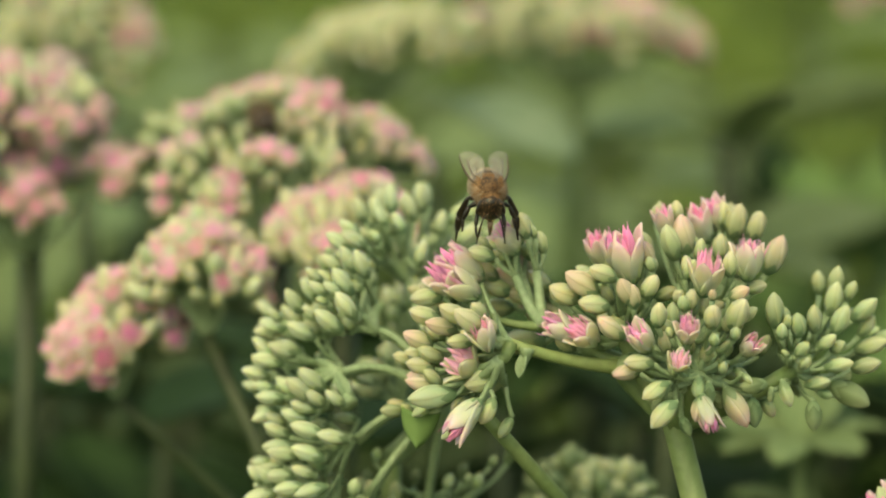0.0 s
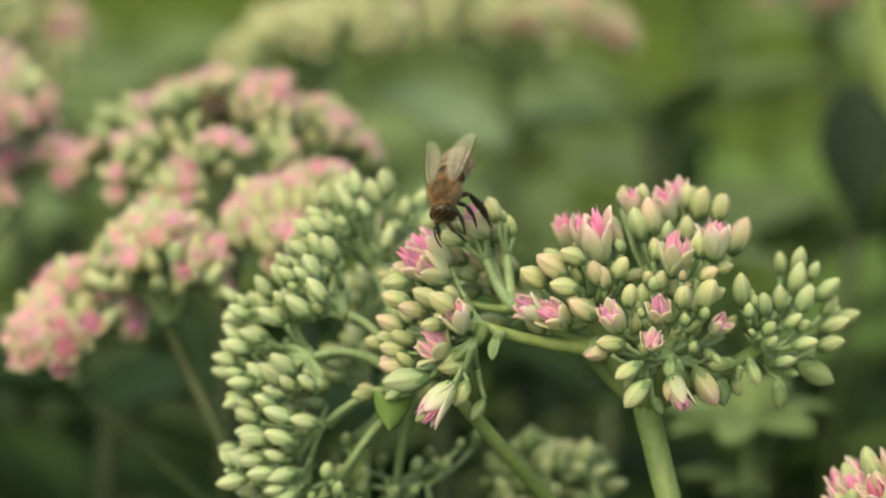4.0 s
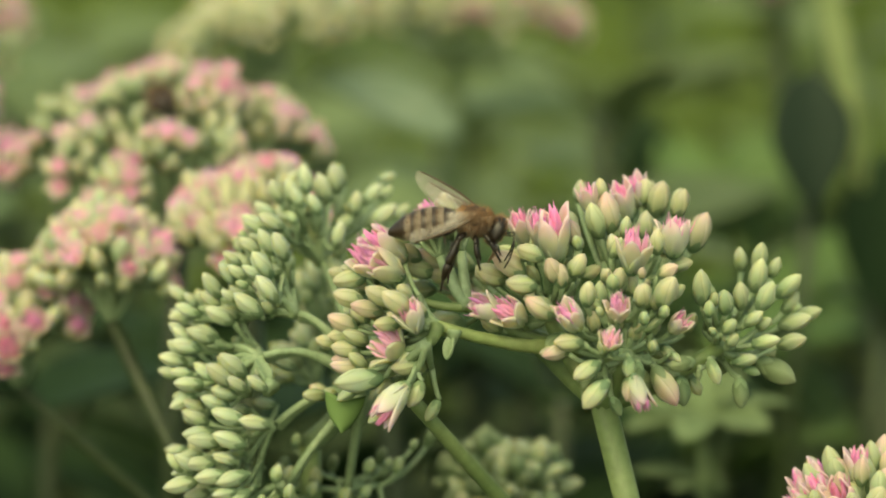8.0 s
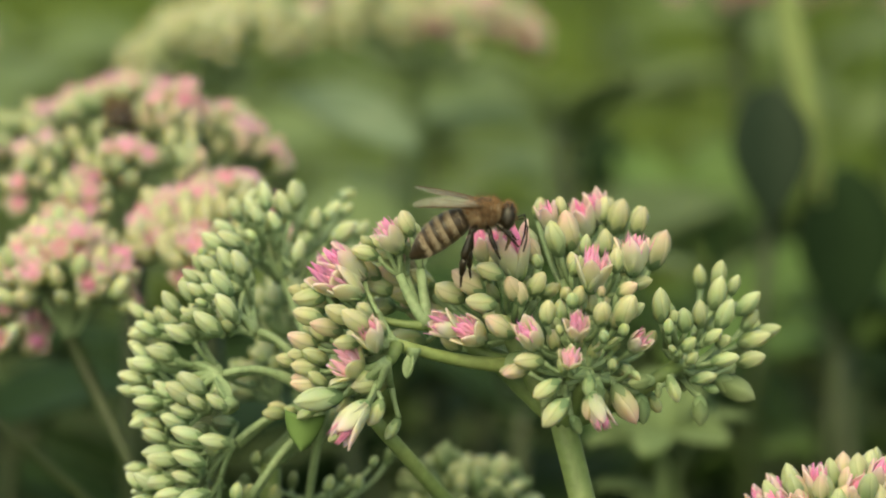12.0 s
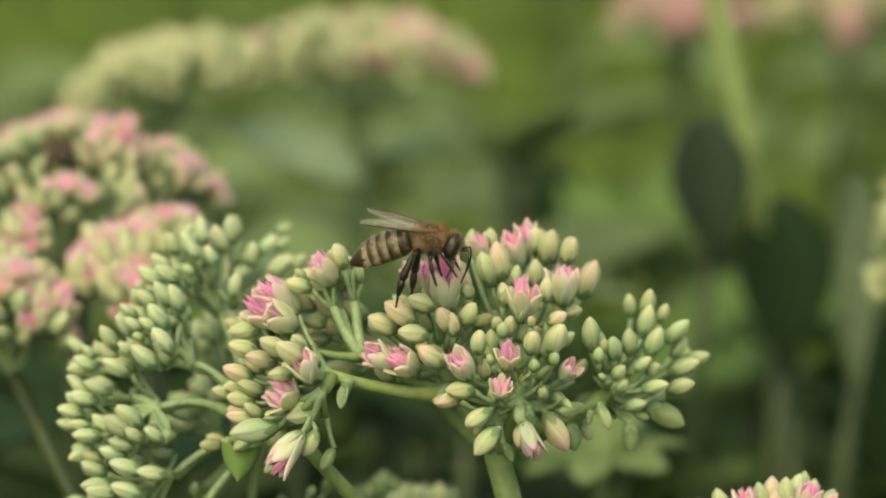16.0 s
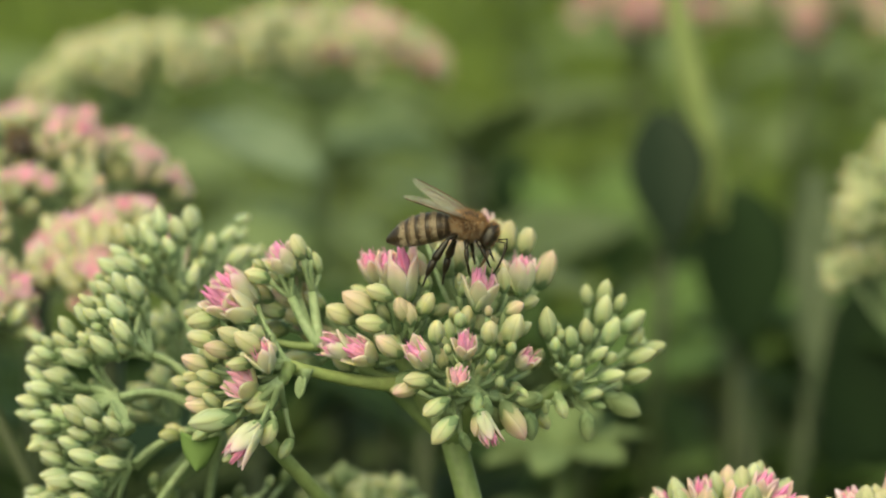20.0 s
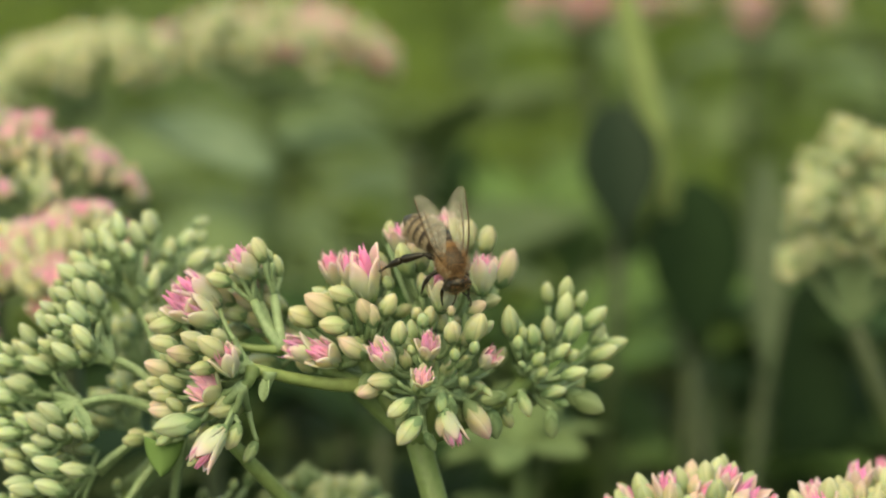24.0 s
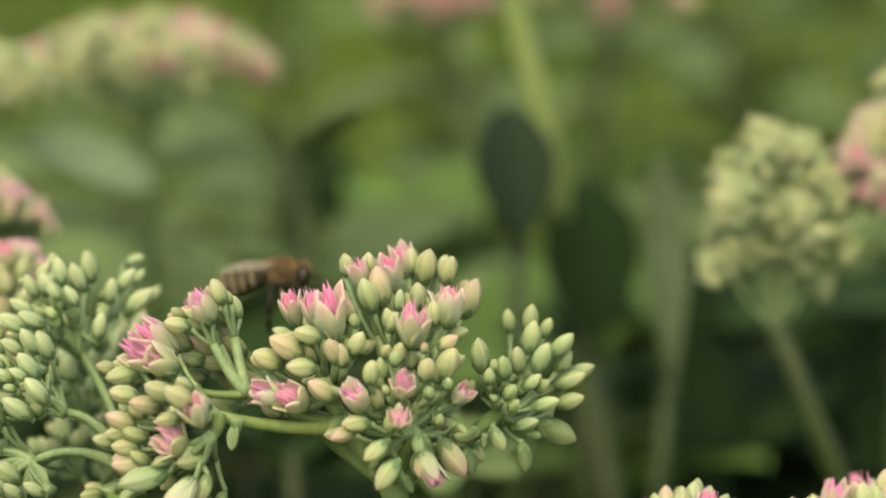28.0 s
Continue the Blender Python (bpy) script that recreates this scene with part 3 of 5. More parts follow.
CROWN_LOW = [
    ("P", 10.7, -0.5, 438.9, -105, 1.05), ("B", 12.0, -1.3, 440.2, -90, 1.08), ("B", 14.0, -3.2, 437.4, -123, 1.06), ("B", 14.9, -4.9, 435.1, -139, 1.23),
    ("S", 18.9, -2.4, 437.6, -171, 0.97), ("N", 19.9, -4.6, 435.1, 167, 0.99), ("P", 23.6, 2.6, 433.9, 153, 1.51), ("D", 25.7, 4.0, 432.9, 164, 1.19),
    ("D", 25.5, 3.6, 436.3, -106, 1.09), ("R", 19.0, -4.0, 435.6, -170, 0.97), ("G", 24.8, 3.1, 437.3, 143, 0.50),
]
SPRAY = [
    ("G", 28.0, 7.7, 444.5, -5, 1.30), ("G", 35.9, 16.8, 446.0, 14, 1.14), ("G", 37.6, 15.7, 445.0, 21, 0.85), ("G", 35.5, 14.5, 444.3, 20, 1.30),
    ("G", 32.9, 9.5, 443.0, -4, 1.10), ("S", 30.9, 7.9, 442.7, -2, 1.25), ("S", 28.9, 6.9, 442.1, 7, 0.85), ("G", 36.2, 12.0, 442.3, 28, 1.23),
    ("G", 39.3, 14.8, 442.9, 45, 1.22), ("G", 39.7, 15.6, 440.6, 41, 0.96), ("G", 41.9, 16.9, 438.9, 68, 1.11), ("G", 40.3, 15.7, 438.2, 75, 1.23),
    ("G", 34.4, 8.9, 440.4, 53, 0.86), ("S", 29.6, 7.6, 443.1, 12, 0.77),
]
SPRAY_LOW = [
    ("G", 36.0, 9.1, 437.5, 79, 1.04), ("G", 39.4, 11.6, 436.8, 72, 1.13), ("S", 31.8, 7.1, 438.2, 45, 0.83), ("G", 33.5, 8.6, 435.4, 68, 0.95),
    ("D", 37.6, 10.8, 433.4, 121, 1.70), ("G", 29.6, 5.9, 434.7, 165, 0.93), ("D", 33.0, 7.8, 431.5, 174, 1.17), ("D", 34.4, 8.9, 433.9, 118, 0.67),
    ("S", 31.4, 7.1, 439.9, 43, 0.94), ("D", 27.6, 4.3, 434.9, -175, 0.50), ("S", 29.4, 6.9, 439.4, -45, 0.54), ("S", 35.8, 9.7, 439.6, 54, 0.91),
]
BACK = [
    ("P", 0.6, 20.0, 441.0, -75, 2.29), ("P", 0.4, 20.0, 442.4, -75, 1.15), ("B", -2.3, 20.0, 436.8, -91, 1.66),
]

BACK_FILL = [
    ("P", -6.8, 14.0, 447.3, -60, 1.25), ("B", -5.5, 15.0, 445.0, -70, 1.30), ("P", -3.7, 16.0, 445.8, -65, 1.35), ("B", -2.4, 16.0, 443.8, -80, 1.30), ("B", -5.2, 17.0, 441.9, -85, 1.20),
    ("P", -1.4, 16.0, 447.5, -50, 1.20), ("B", -0.1, 15.0, 445.9, -60, 1.15), ("P", -6.3, 16.0, 449.1, -50, 1.10), ("B", -3.4, 17.0, 448.1, -45, 1.20), ("P", -1.2, 17.0, 449.5, -30, 1.10),
]

BUDS_TOP = [
    ("L", -25.7, 24.0, 448.3, -64, 1.10), ("L", -23.5, 22.1, 449.1, -66, 1.08), ("L", -24.6, 26.4, 449.6, -61, 0.91), ("L", -23.4, 29.9, 451.2, -23, 0.98),
    ("L", -20.8, 29.3, 450.6, -24, 0.85), ("L", -19.8, 32.8, 452.1, -1, 1.08), ("L", -17.7, 35.1, 450.6, -20, 1.16), ("L", -16.2, 35.9, 451.6, -5, 1.18),
    ("L", -21.4, 29.7, 451.4, -31, 0.95), ("L", -13.7, 37.1, 448.1, 12, 1.00), ("L", -11.7, 39.8, 448.7, 45, 1.08), ("L", -10.3, 38.4, 446.2, 59, 1.38),
    ("S", -15.1, 31.0, 446.7, -23, 0.87), ("L", -18.6, 30.3, 449.5, -24, 0.90), ("L", -15.5, 27.7, 446.1, 11, 1.06),
]
BUDS_HIGH = [
    ("L", -22.2, 18.5, 446.8, -26, 1.19), ("L", -23.9, 19.0, 447.3, -26, 1.10), ("L", -26.0, 18.9, 446.8, -54, 0.93), ("L", -24.2, 14.9, 445.4, -41, 1.22),
    ("L", -28.0, 17.2, 445.6, -48, 0.82), ("L", -28.4, 15.7, 444.1, -45, 0.99), ("L", -27.2, 14.8, 444.5, -55, 0.81), ("L", -25.4, 13.8, 444.8, -55, 0.75),
    ("L", -23.4, 11.5, 443.3, -35, 1.19), ("L", -30.5, 17.0, 442.3, -36, 1.07), ("S", -26.5, 13.1, 443.4, -62, 0.69), ("L", -28.2, 14.7, 441.6, -60, 0.69),
    ("L", -30.7, 17.3, 440.4, -54, 0.93), ("L", -33.3, 19.6, 439.8, -50, 0.70), ("L", -25.8, 13.0, 440.9, -58, 1.23), ("L", -33.7, 19.8, 438.4, -66, 1.01),
]
BUDS_MID = [
    ("L", -29.5, 15.5, 438.9, -67, 1.18), ("L", -34.9, 18.2, 436.4, -54, 0.83), ("L", -31.8, 14.9, 436.6, -74, 1.09), ("L", -34.3, 17.0, 436.0, -44, 0.88),
    ("L", -33.7, 15.4, 435.1, -74, 1.13), ("L", -35.4, 16.7, 433.0, -73, 1.07), ("L", -34.1, 14.0, 432.1, -82, 0.81), ("L", -33.2, 13.1, 431.0, -90, 1.03),
    ("L", -34.1, 14.9, 428.2, -119, 1.01), ("L", -32.7, 14.3, 427.9, -54, 0.87), ("L", -29.0, 9.2, 433.3, -56, 1.25), ("L", -27.5, 9.7, 434.4, -49, 1.22),
    ("L", -27.1, 9.2, 432.2, -59, 0.97), ("L", -24.5, 8.1, 432.5, -58, 0.88), ("L", -28.6, 9.8, 430.9, -71, 0.95), ("L", -29.8, 10.7, 429.4, -64, 1.06),
]
BUDS_LOW = [
    ("L", -28.0, 8.5, 428.3, -69, 1.26), ("L", -32.4, 13.1, 426.7, -68, 1.03), ("L", -24.9, 8.1, 427.6, -82, 1.12), ("L", -31.8, 10.2, 425.5, -88, 1.16),
    ("L", -31.1, 9.5, 425.0, -86, 1.18), ("L", -28.0, 8.4, 425.4, -70, 1.21), ("L", -31.6, 9.0, 422.2, -90, 1.06), ("L", -33.2, 9.0, 422.3, -53, 1.04),
    ("L", -28.6, 8.6, 423.0, -75, 0.88), ("L", -30.3, 8.1, 420.9, -98, 1.10), ("L", -27.7, 8.2, 420.6, -109, 1.18), ("L", -34.0, 9.0, 419.5, -102, 1.20),
    ("L", -28.6, 8.1, 418.8, -100, 0.87), ("L", -27.5, 8.5, 417.6, -131, 1.30),
]
BUDS_FOOT = [
    ("L", -30.1, 8.7, 415.5, -87, 0.86), ("L", -26.2, 9.6, 415.4, -97, 1.28), ("L", -21.9, 10.0, 415.8, -99, 0.77), ("S", -24.4, 9.9, 417.4, 38, 0.64),
    ("L", -33.4, 9.2, 414.0, -90, 0.27), ("S", -25.3, 9.9, 413.7, 59, 0.97), ("S", -22.4, 9.6, 420.8, 10, 1.01), ("S", -21.0, 9.9, 418.3, 22, 0.92),
    ("S", -18.6, 10.0, 416.2, 27, 0.95), ("L", -31.1, 9.1, 413.5, -84, 0.88),
]
UNRIPE = [
    ("S", -18.3, 20.0, 416.9, 0, 1.12), ("S", -14.8, 20.8, 414.3, 46, 0.92), ("S", -11.7, 22.1, 417.6, 11, 0.96), ("S", -12.1, 21.9, 414.3, 45, 0.78),
    ("S", -8.0, 23.6, 417.3, 22, 0.95), ("S", -6.1, 24.0, 419.9, 27, 0.72), ("S", -8.7, 22.0, 412.2, 86, 0.79), ("S", -12.7, 21.9, 412.0, 52, 0.66),
    ("S", -12.3, 21.9, 410.4, 45, 0.66), ("S", -20.7, 20.2, 421.6, 6, 0.82), ("S", -22.8, 20.2, 417.5, -10, 1.01), ("S", -9.3, 23.3, 417.7, 34, 0.63),
    ("S", -16.2, 20.9, 411.8, 47, 0.60), ("S", -14.3, 21.6, 410.2, 29, 0.61),
]

rng = random.Random(11)


def by_angle(a, toward):
    """A direction that leans a degrees to the right of upright and comes forward."""
    return Vector((math.sin(radians(a)), -toward, math.cos(radians(a)) + 0.12)).normalized()


def cluster(plant, base, items, hub, toward, stalk, behind=((2.5, 5.0, 0.7),), filler="B", drop=-0.10, share_fork=3, split=0.60):
    """Florets of one branch, each by its place in millimetres, its lean and its size; behind: nearest, farthest and share of the buds tucked in behind them."""
    ends = []
    for kind, x, y, z, a, size in items:
        d = (by_angle(a, toward) + Vector([rng.uniform(-0.10, 0.10) for _ in range(3)])).normalized()
        at = Vector((x, y, z)) * MM
        add_floret(plant, base, kind, at, d, size, rng)
        ends.append(at - d * 0.5 * LENGTH[kind] * MM * size - base)
        for near, far, share in behind:
            if rng.random() > share:
                continue
            q = at + Vector((rng.uniform(-2.4, 2.4), rng.uniform(near, far), rng.uniform(-3.0, -0.2))) * MM
            dq = (d + Vector([rng.uniform(-0.4, 0.4) for _ in range(3)])).normalized()
            kq = rng.choice(filler)
            sq = rng.uniform(0.75, 1.0)
            add_floret(plant, base, kq, q, dq, sq, rng)
            ends.append(q - dq * 0.5 * LENGTH[kq] * MM * sq - base)
    # neighbouring florets share a fork
    h = hub - base
    ends.sort(key=lambda e: (round(math.atan2(e.x - h.x, e.z - h.z) * 2.2), e.z))
    for k in range(0, len(ends), share_fork):
        some = ends[k : k + share_fork]
        mid = sum(some, Vector()) / len(some)
        fork = h.lerp(mid, split) + Vector((0, 0.6 * MM, -0.6 * MM))
        g = Geo()
        g.tube(curve_points(h, fork, UP * drop * (fork - h).length, 5), [stalk * f * MM for f in (1.2, 1.0, 0.9, 0.8, 0.75, 0.7)], 8)
        pedicels(g, fork, some, 0.30)
        part_of("cyme_branch", g.mesh("cyme_branch", [M_BRANCH]), plant)


hero, hero_base = plant_at(0.020, 0.006, "sedum with half-open pink and cream star flowers on green stalks", "flowering sedum plants")
FORK = Vector((16.5, 6, 431)) * MM
CROWN_HUB, SIDE_HUB, FRONT_HUB, LOW_HUB = (Vector(v) * MM for v in ((18.3, 9, 438.4), (10.2, 10, 440.2), (19.1, 4, 438.1), (19.1, 3, 437.7)))
SPRAY_HUB, SHOULDER_HUB, TOP_HUB, UNDER_HUB, BACK_HUB = (Vector(v) * MM for v in ((30.6, 10, 436.6), (-3, 3, 441.1), (0.7, 8, 442.0), (-4.2, 0, 440.0), (4, 20, 440)))
cluster(hero, hero_base, CROWN, CROWN_HUB, 0.20, 0.60, ((2.5, 5, 1.0), (5, 9, 0.8)), "BBG")
cluster(hero, hero_base, CROWN_SIDE, SIDE_HUB, 0.35, 0.60, ((2.5, 5, 1.0), (5, 9, 0.7)), "BBG")
cluster(hero, hero_base, CROWN_FRONT, FRONT_HUB, 0.60, 0.55, ((2.5, 5, 1.0), (5, 9, 0.9)), "BG")
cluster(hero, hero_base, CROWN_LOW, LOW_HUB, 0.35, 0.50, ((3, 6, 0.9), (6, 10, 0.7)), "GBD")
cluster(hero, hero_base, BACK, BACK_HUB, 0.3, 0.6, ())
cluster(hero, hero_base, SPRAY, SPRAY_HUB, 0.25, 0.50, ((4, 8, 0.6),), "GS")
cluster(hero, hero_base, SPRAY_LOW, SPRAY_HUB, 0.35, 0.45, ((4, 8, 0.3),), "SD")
cluster(hero, hero_base, SHOULDER_TOP, TOP_HUB, 0.25, 0.80, ((1, 3, 1.0), (3, 6, 1.0)), "BGG", -0.10, 5, 0.72)
cluster(hero, hero_base, SHOULDER, SHOULDER_HUB, 0.30, 0.55, ((2.5, 5, 1.0), (5, 8, 0.8)), "BBG")
cluster(hero, hero_base, SHOULDER_LOW, UNDER_HUB, 0.35, 0.50, ((2.5, 5, 0.9), (5, 8, 0.5)), "BG")
# the shoulder's stalks sweep from the fork in ribs
for a, b, r in (((12.5, 8, 437), SHOULDER_HUB / MM, 0.91), ((12, 8, 437), TOP_HUB / MM, 0.8), ((0.7, 8, 442.0), (-8, 10, 443.5), 0.55), (SHOULDER_HUB / MM, UNDER_HUB / MM, 0.8), ((14, 7, 437), (2, 16, 440), 0.9), ((27, 26, 388), (-7.5, 3, 434), 1.2)):
    a, b = Vector(a) * MM - hero_base, Vector(b) * MM - hero_base
    g = Geo()
    g.tube(curve_points(a, b, Vector((0, 0, -0.7 * MM)), 7), [r * MM * f for f in (1.15, 1.1, 0.95, 0.9, 0.85, 0.8, 0.75, 0.7)], 9)
    part_of("shoulder_branch", g.mesh("shoulder_branch", [M_STALK if 0.9 < r < 1 else M_STEM]), hero)
for hub in (CROWN_HUB, SIDE_HUB, FRONT_HUB, LOW_HUB, SPRAY_HUB, BACK_HUB):
    g = Geo()
    g.tube(curve_points(FORK - hero_base, hub - hero_base, Vector((0, 0, -0.8 * MM)), 5), [k * MM for k in (1.6, 1.4, 1.2, 1.1, 1.0, 0.9)], 9)
    part_of("main_branch", g.mesh("main_branch", [M_STEM]), hero)
stem_with_leaves(hero, hero_base, FORK, 1.55 * MM, rng, 6, 0.15, 0.78, Vector((0.030, 0.004, 0)), meshes=LEAVES_SHADE)
part_of("bract", BRACT, hero, leaf_pose(Vector((-1.2, 3, 440.3)) * MM - hero_base, 150, -50, 0, 0.8))
cluster(hero, hero_base, BACK_FILL, BACK_HUB, 0.3, 0.6, ())
part_of("stem_leaf", STEM_LEAF, hero, leaf_pose(Vector((16.8, -0.5, 416.8)) * MM - hero_base, -82, 14), "small grey-green notched leaf")

# ---- the plant of green buds beside it ----
rng = random.Random(12)
buds, buds_base = plant_at(-0.034, 0.022, "sedum with tight pale green flower buds on branching stalks", "flowering sedum plants")
LEFT_FORK = Vector((-12, 17, 430.7)) * MM
INNER = ((2.5, 5, 1.0), (5, 10, 1.0), (9, 16, 0.8))
BUD_BRANCHES = (
    (BUDS_TOP, (-18.2, 33, 441.0), 0.05, ((2, 6, 1.0), (6, 12, 0.9)), "LLS", 1.4),
    (BUDS_HIGH, (-20.5, 18, 438.2), 0.20, INNER, "LLS", 2.2),
    (BUDS_MID, (-24.5, 14, 434.0), 0.25, INNER, "LLS", 2.4),
    (BUDS_LOW, (-23.0, 14, 425.5), 0.25, INNER, "LLS", 1.6),
    (BUDS_FOOT, (-21.7, 14, 418.0), 0.25, ((4, 9, 0.6),), "LS", 1.0),
    (UNRIPE, (-15.0, 22, 414.0), 0.15, ((4, 9, 0.5),), "SD", 0.6),
)
for items, hub, toward, behind, filler, arch in BUD_BRANCHES:
    hub = Vector(hub) * MM
    cluster(buds, buds_base, items, hub, toward, 0.48, behind, filler, 0.08)
    for side, lift in ((-1.2, 0.4), (1.2, -0.6)):
        g = Geo()
        g.tube(curve_points(LEFT_FORK - buds_base + Vector((0, side, -1.5)) * MM, hub - buds_base + Vector((0.5, side * 0.5, lift)) * MM, UP * arch * MM, 7), [k * MM for k in (0.72, 0.68, 0.62, 0.58, 0.54, 0.5, 0.5, 0.48)], 8)
        part_of("main_branch", g.mesh("main_branch", [M_BRANCH]), buds)
# the far side of the head
for x, y, z, a, r, n in ((-20.5, 46, 437, -20, 4.5, 12), (-14.5, 50, 438, 10, 4.5, 12), (-18, 50, 431, -10, 4.5, 12), (-11, 52, 430, 25, 4.5, 11), (-23, 42, 428, -40, 4.0, 11), (-8, 54, 438, 40, 4.5, 10), (-13, 48, 423, 0, 4.0, 10)):
    c = Vector((x, y, z)) * MM
    umbel(buds, buds_base, c, by_angle(a, 0.0), r * MM, n, "LLS", 1.1, rng, LEFT_FORK + (c - LEFT_FORK) * 0.25)
STEM_TOP = Vector((-19, 21, 421)) * MM
g = Geo()
g.tube(curve_points(STEM_TOP - buds_base, LEFT_FORK - buds_base, UP * -0.001, 5), [1.4 * MM] * 6, 9)
part_of("main_branch", g.mesh("main_branch", [M_BRANCH]), buds)
stem_with_leaves(buds, buds_base, STEM_TOP, 1.4 * MM, rng, 6, 0.15, 0.78, Vector((0.004, 0, 0)), meshes=LEAVES_SHADE)
part_of("bract", BRACT, buds, leaf_pose(Vector((-23, 10, 431.5)) * MM - buds_base, 40, 60))


def wedge(u, v):
    """A broad clasping bract that tapers downwards from its stalk."""
    w = 2.3 * (1 - u ** 1.8) ** 0.7 + 0.05
    return Vector((w * v - 0.6 * u, 0.7 * v * v - 0.8 * u, -3.9 * u - 0.3 * v + 0.5 * v * v * (1 - u))) * MM, Vector((-0.3 * v, -1, 0.15)).normalized()


g = Geo()
g.shell(wedge, 10, 8, 0.35 * MM)
part_of("bract", g.mesh("green_bract", [M_LEAF_MID]), buds, Matrix.Translation(Vector((-13.9, 6, 431.2)) * MM - buds_base), "broad green clasping bract")

# ---- the other heads of the clump ----
HEADS = [
    # x, y, top z, half width, half depth, dome height, umbels, florets each, kinds, size, rise along x and y, label
    (-0.0486, 0.058, 0.4423, 9.5, 9, 8.5, 14, 8, "FGLBFOB", 1.1, (0, 0), "sedum with two small heads of pink and cream flowers"),
    (-0.030, 0.068, 0.4460, 12, 12, 8.5, 16, 8, "FBOBLF", 1.08, (0, 0), "sedum with a soft pink, freshly opened flower head"),
    (-0.044, 0.100, 0.4535, 25, 32, 17, 42, 7, "GBGLBFGBOP", 1.0, (0, 0), "sedum with a broad flat-topped cream and pink flower head"),
    (-0.085, 0.105, 0.458, 17, 20, 24, 27, 7, "FFOOGFL", 1.05, (0, 0), "sedum with a deep pink domed flower head"),
    (-0.103, 0.225, 0.456, 19, 22, 16, 20, 7, "GBGFB", 1.35, (0, 0), "sedum with a cream flower head just turning pink"),
    (-0.040, 0.212, 0.4510, 20, 18, 8, 22, 7, "BBGB", 1.2, (0.004, 0), "sedum with a flat cream flower head"),
    (0.000, 0.250, 0.4505, 27, 20, 11, 28, 7, "BBGBBF", 1.2, (0, 0), "sedum with a wide cream flower head and a first pink flower"),
    (0.096, 0.115, 0.4455, 13, 13, 24, 28, 7, "GGBGB", 0.95, (0, 0), "sedum with a pale green-cream budding flower head"),
    (0.117, 0.110, 0.456, 12, 14, 26, 24, 7, "BBFFBP", 1.0, (0, 0), "sedum with a cream flower head flecked with pink"),
    (0.0492, 0.0060, 0.4240, 11, 9, 9, 16, 8, "BGGLPNBGG", 1.08, (0.002, 0), "low sedum with cream buds and opening pink flowers"),
    (0.0723, 0.0060, 0.4232, 12, 10, 10, 18, 8, "BGPGNGGFB", 1.08, (0, 0), "low sedum with cream buds and bright pink flowers"),
    (0.006, 0.048, 0.4125, 9.5, 10, 9, 13, 8, "DDDG", 1.0, (0, 0), "low sedum with tight green flower buds"),
    (0.092, 0.425, 0.440, 20, 20, 14, 18, 7, "OFFO", 1.4, (0, 0), "sedum with a rosy pink flower head"),
    (0.138, 0.420, 0.441, 26, 20, 16, 20, 7, "OBFB", 1.4, (0, 0), "sedum with a pink and cream flower head"),
]
for i, (x, y, z, w, d, h, nu, ne, mix, size, tilt, label) in enumerate(HEADS):
    rng = random.Random(100 + i)
    plant, base = plant_at(x + rng.uniform(-0.006, 0.006) + (0.030 if i == 0 else 0), y + 0.006, label)
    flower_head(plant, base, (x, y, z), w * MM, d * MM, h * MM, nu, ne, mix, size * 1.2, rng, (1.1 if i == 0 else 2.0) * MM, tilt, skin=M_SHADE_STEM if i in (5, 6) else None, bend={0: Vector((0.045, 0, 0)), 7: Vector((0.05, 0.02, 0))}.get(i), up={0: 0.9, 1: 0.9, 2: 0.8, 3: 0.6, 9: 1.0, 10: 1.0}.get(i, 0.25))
    if i == 0:
        # its second, lower head leans out on a side stem
        flower_head(plant, base, (x - 0.0133, y + 0.002, z - 0.0087), 9.5 * MM, 9 * MM, 10 * MM, 16, 8, mix, size * 1.2, rng, tilt=(0.003, 0), up=0.8, fork=Vector((x + 0.021, y + 0.003, z - 0.057)))
    if h > 20:
        # inner florets under the dome
        flower_head(plant, base, (x, y, z - 0.007), w * 0.62 * MM, d * 0.62 * MM, h * 0.75 * MM, nu // 2, ne, mix, size * 1.2, rng, fork=Vector((x, y, z - 0.012 - h * MM)))

# a young shoot close behind the spray, its leaves still small
rng = random.Random(36)
shoot, base = plant_at(0.047, 0.102, "young sedum shoot with small fresh green leaves", "leafy shoots")
top = Vector((0.0378, 0.095, 0.4016))
pts = stem_with_leaves(shoot, base, top - UP * 0.002, 0.95 * MM, rng, 5, 0.15, 0.7, Vector((0.002, 0, 0)), meshes=LEAVES_SHADE)
for back, h, r, big in ((0.0, -75, 12, 0.8), (0.0, 70, 12, 0.75), (0.0, 160, 5, 0.6), (0.0, 5, 40, 0.7), (0.0, -130, 10, 0.65), (0.0, 110, 4, 0.7), (0.0, -40, 35, 0.6), (0.0095, -28, 62, 0.6), (0.0105, 80, 10, 0.6), (0.012, 130, 20, 0.5)):
    part_of("leaf", FRESH_BLADE if back else YOUNG_LEAF, shoot, leaf_pose(top - base + Vector((back * 0.22, 0, -back)), h, r, rng.uniform(-15, 15), big * 1.1))

# ---- ground and the leafy plants behind ----
g = Geo()
n = 40
xs = [math.copysign(abs(k / n) ** 3, k) * 60 for k in range(-n, n + 1)]
g.grid([[(x, y + 0.3, 0.012 * noise.noise((x * 3, y * 3, 0)) - 0.012) for x in xs] for y in xs], closed=False)
ground = new("ground", g.mesh("ground", [M_SOIL]))
tagged(ground, "dark crumbly garden soil under the plants", "ground", kind="structure")

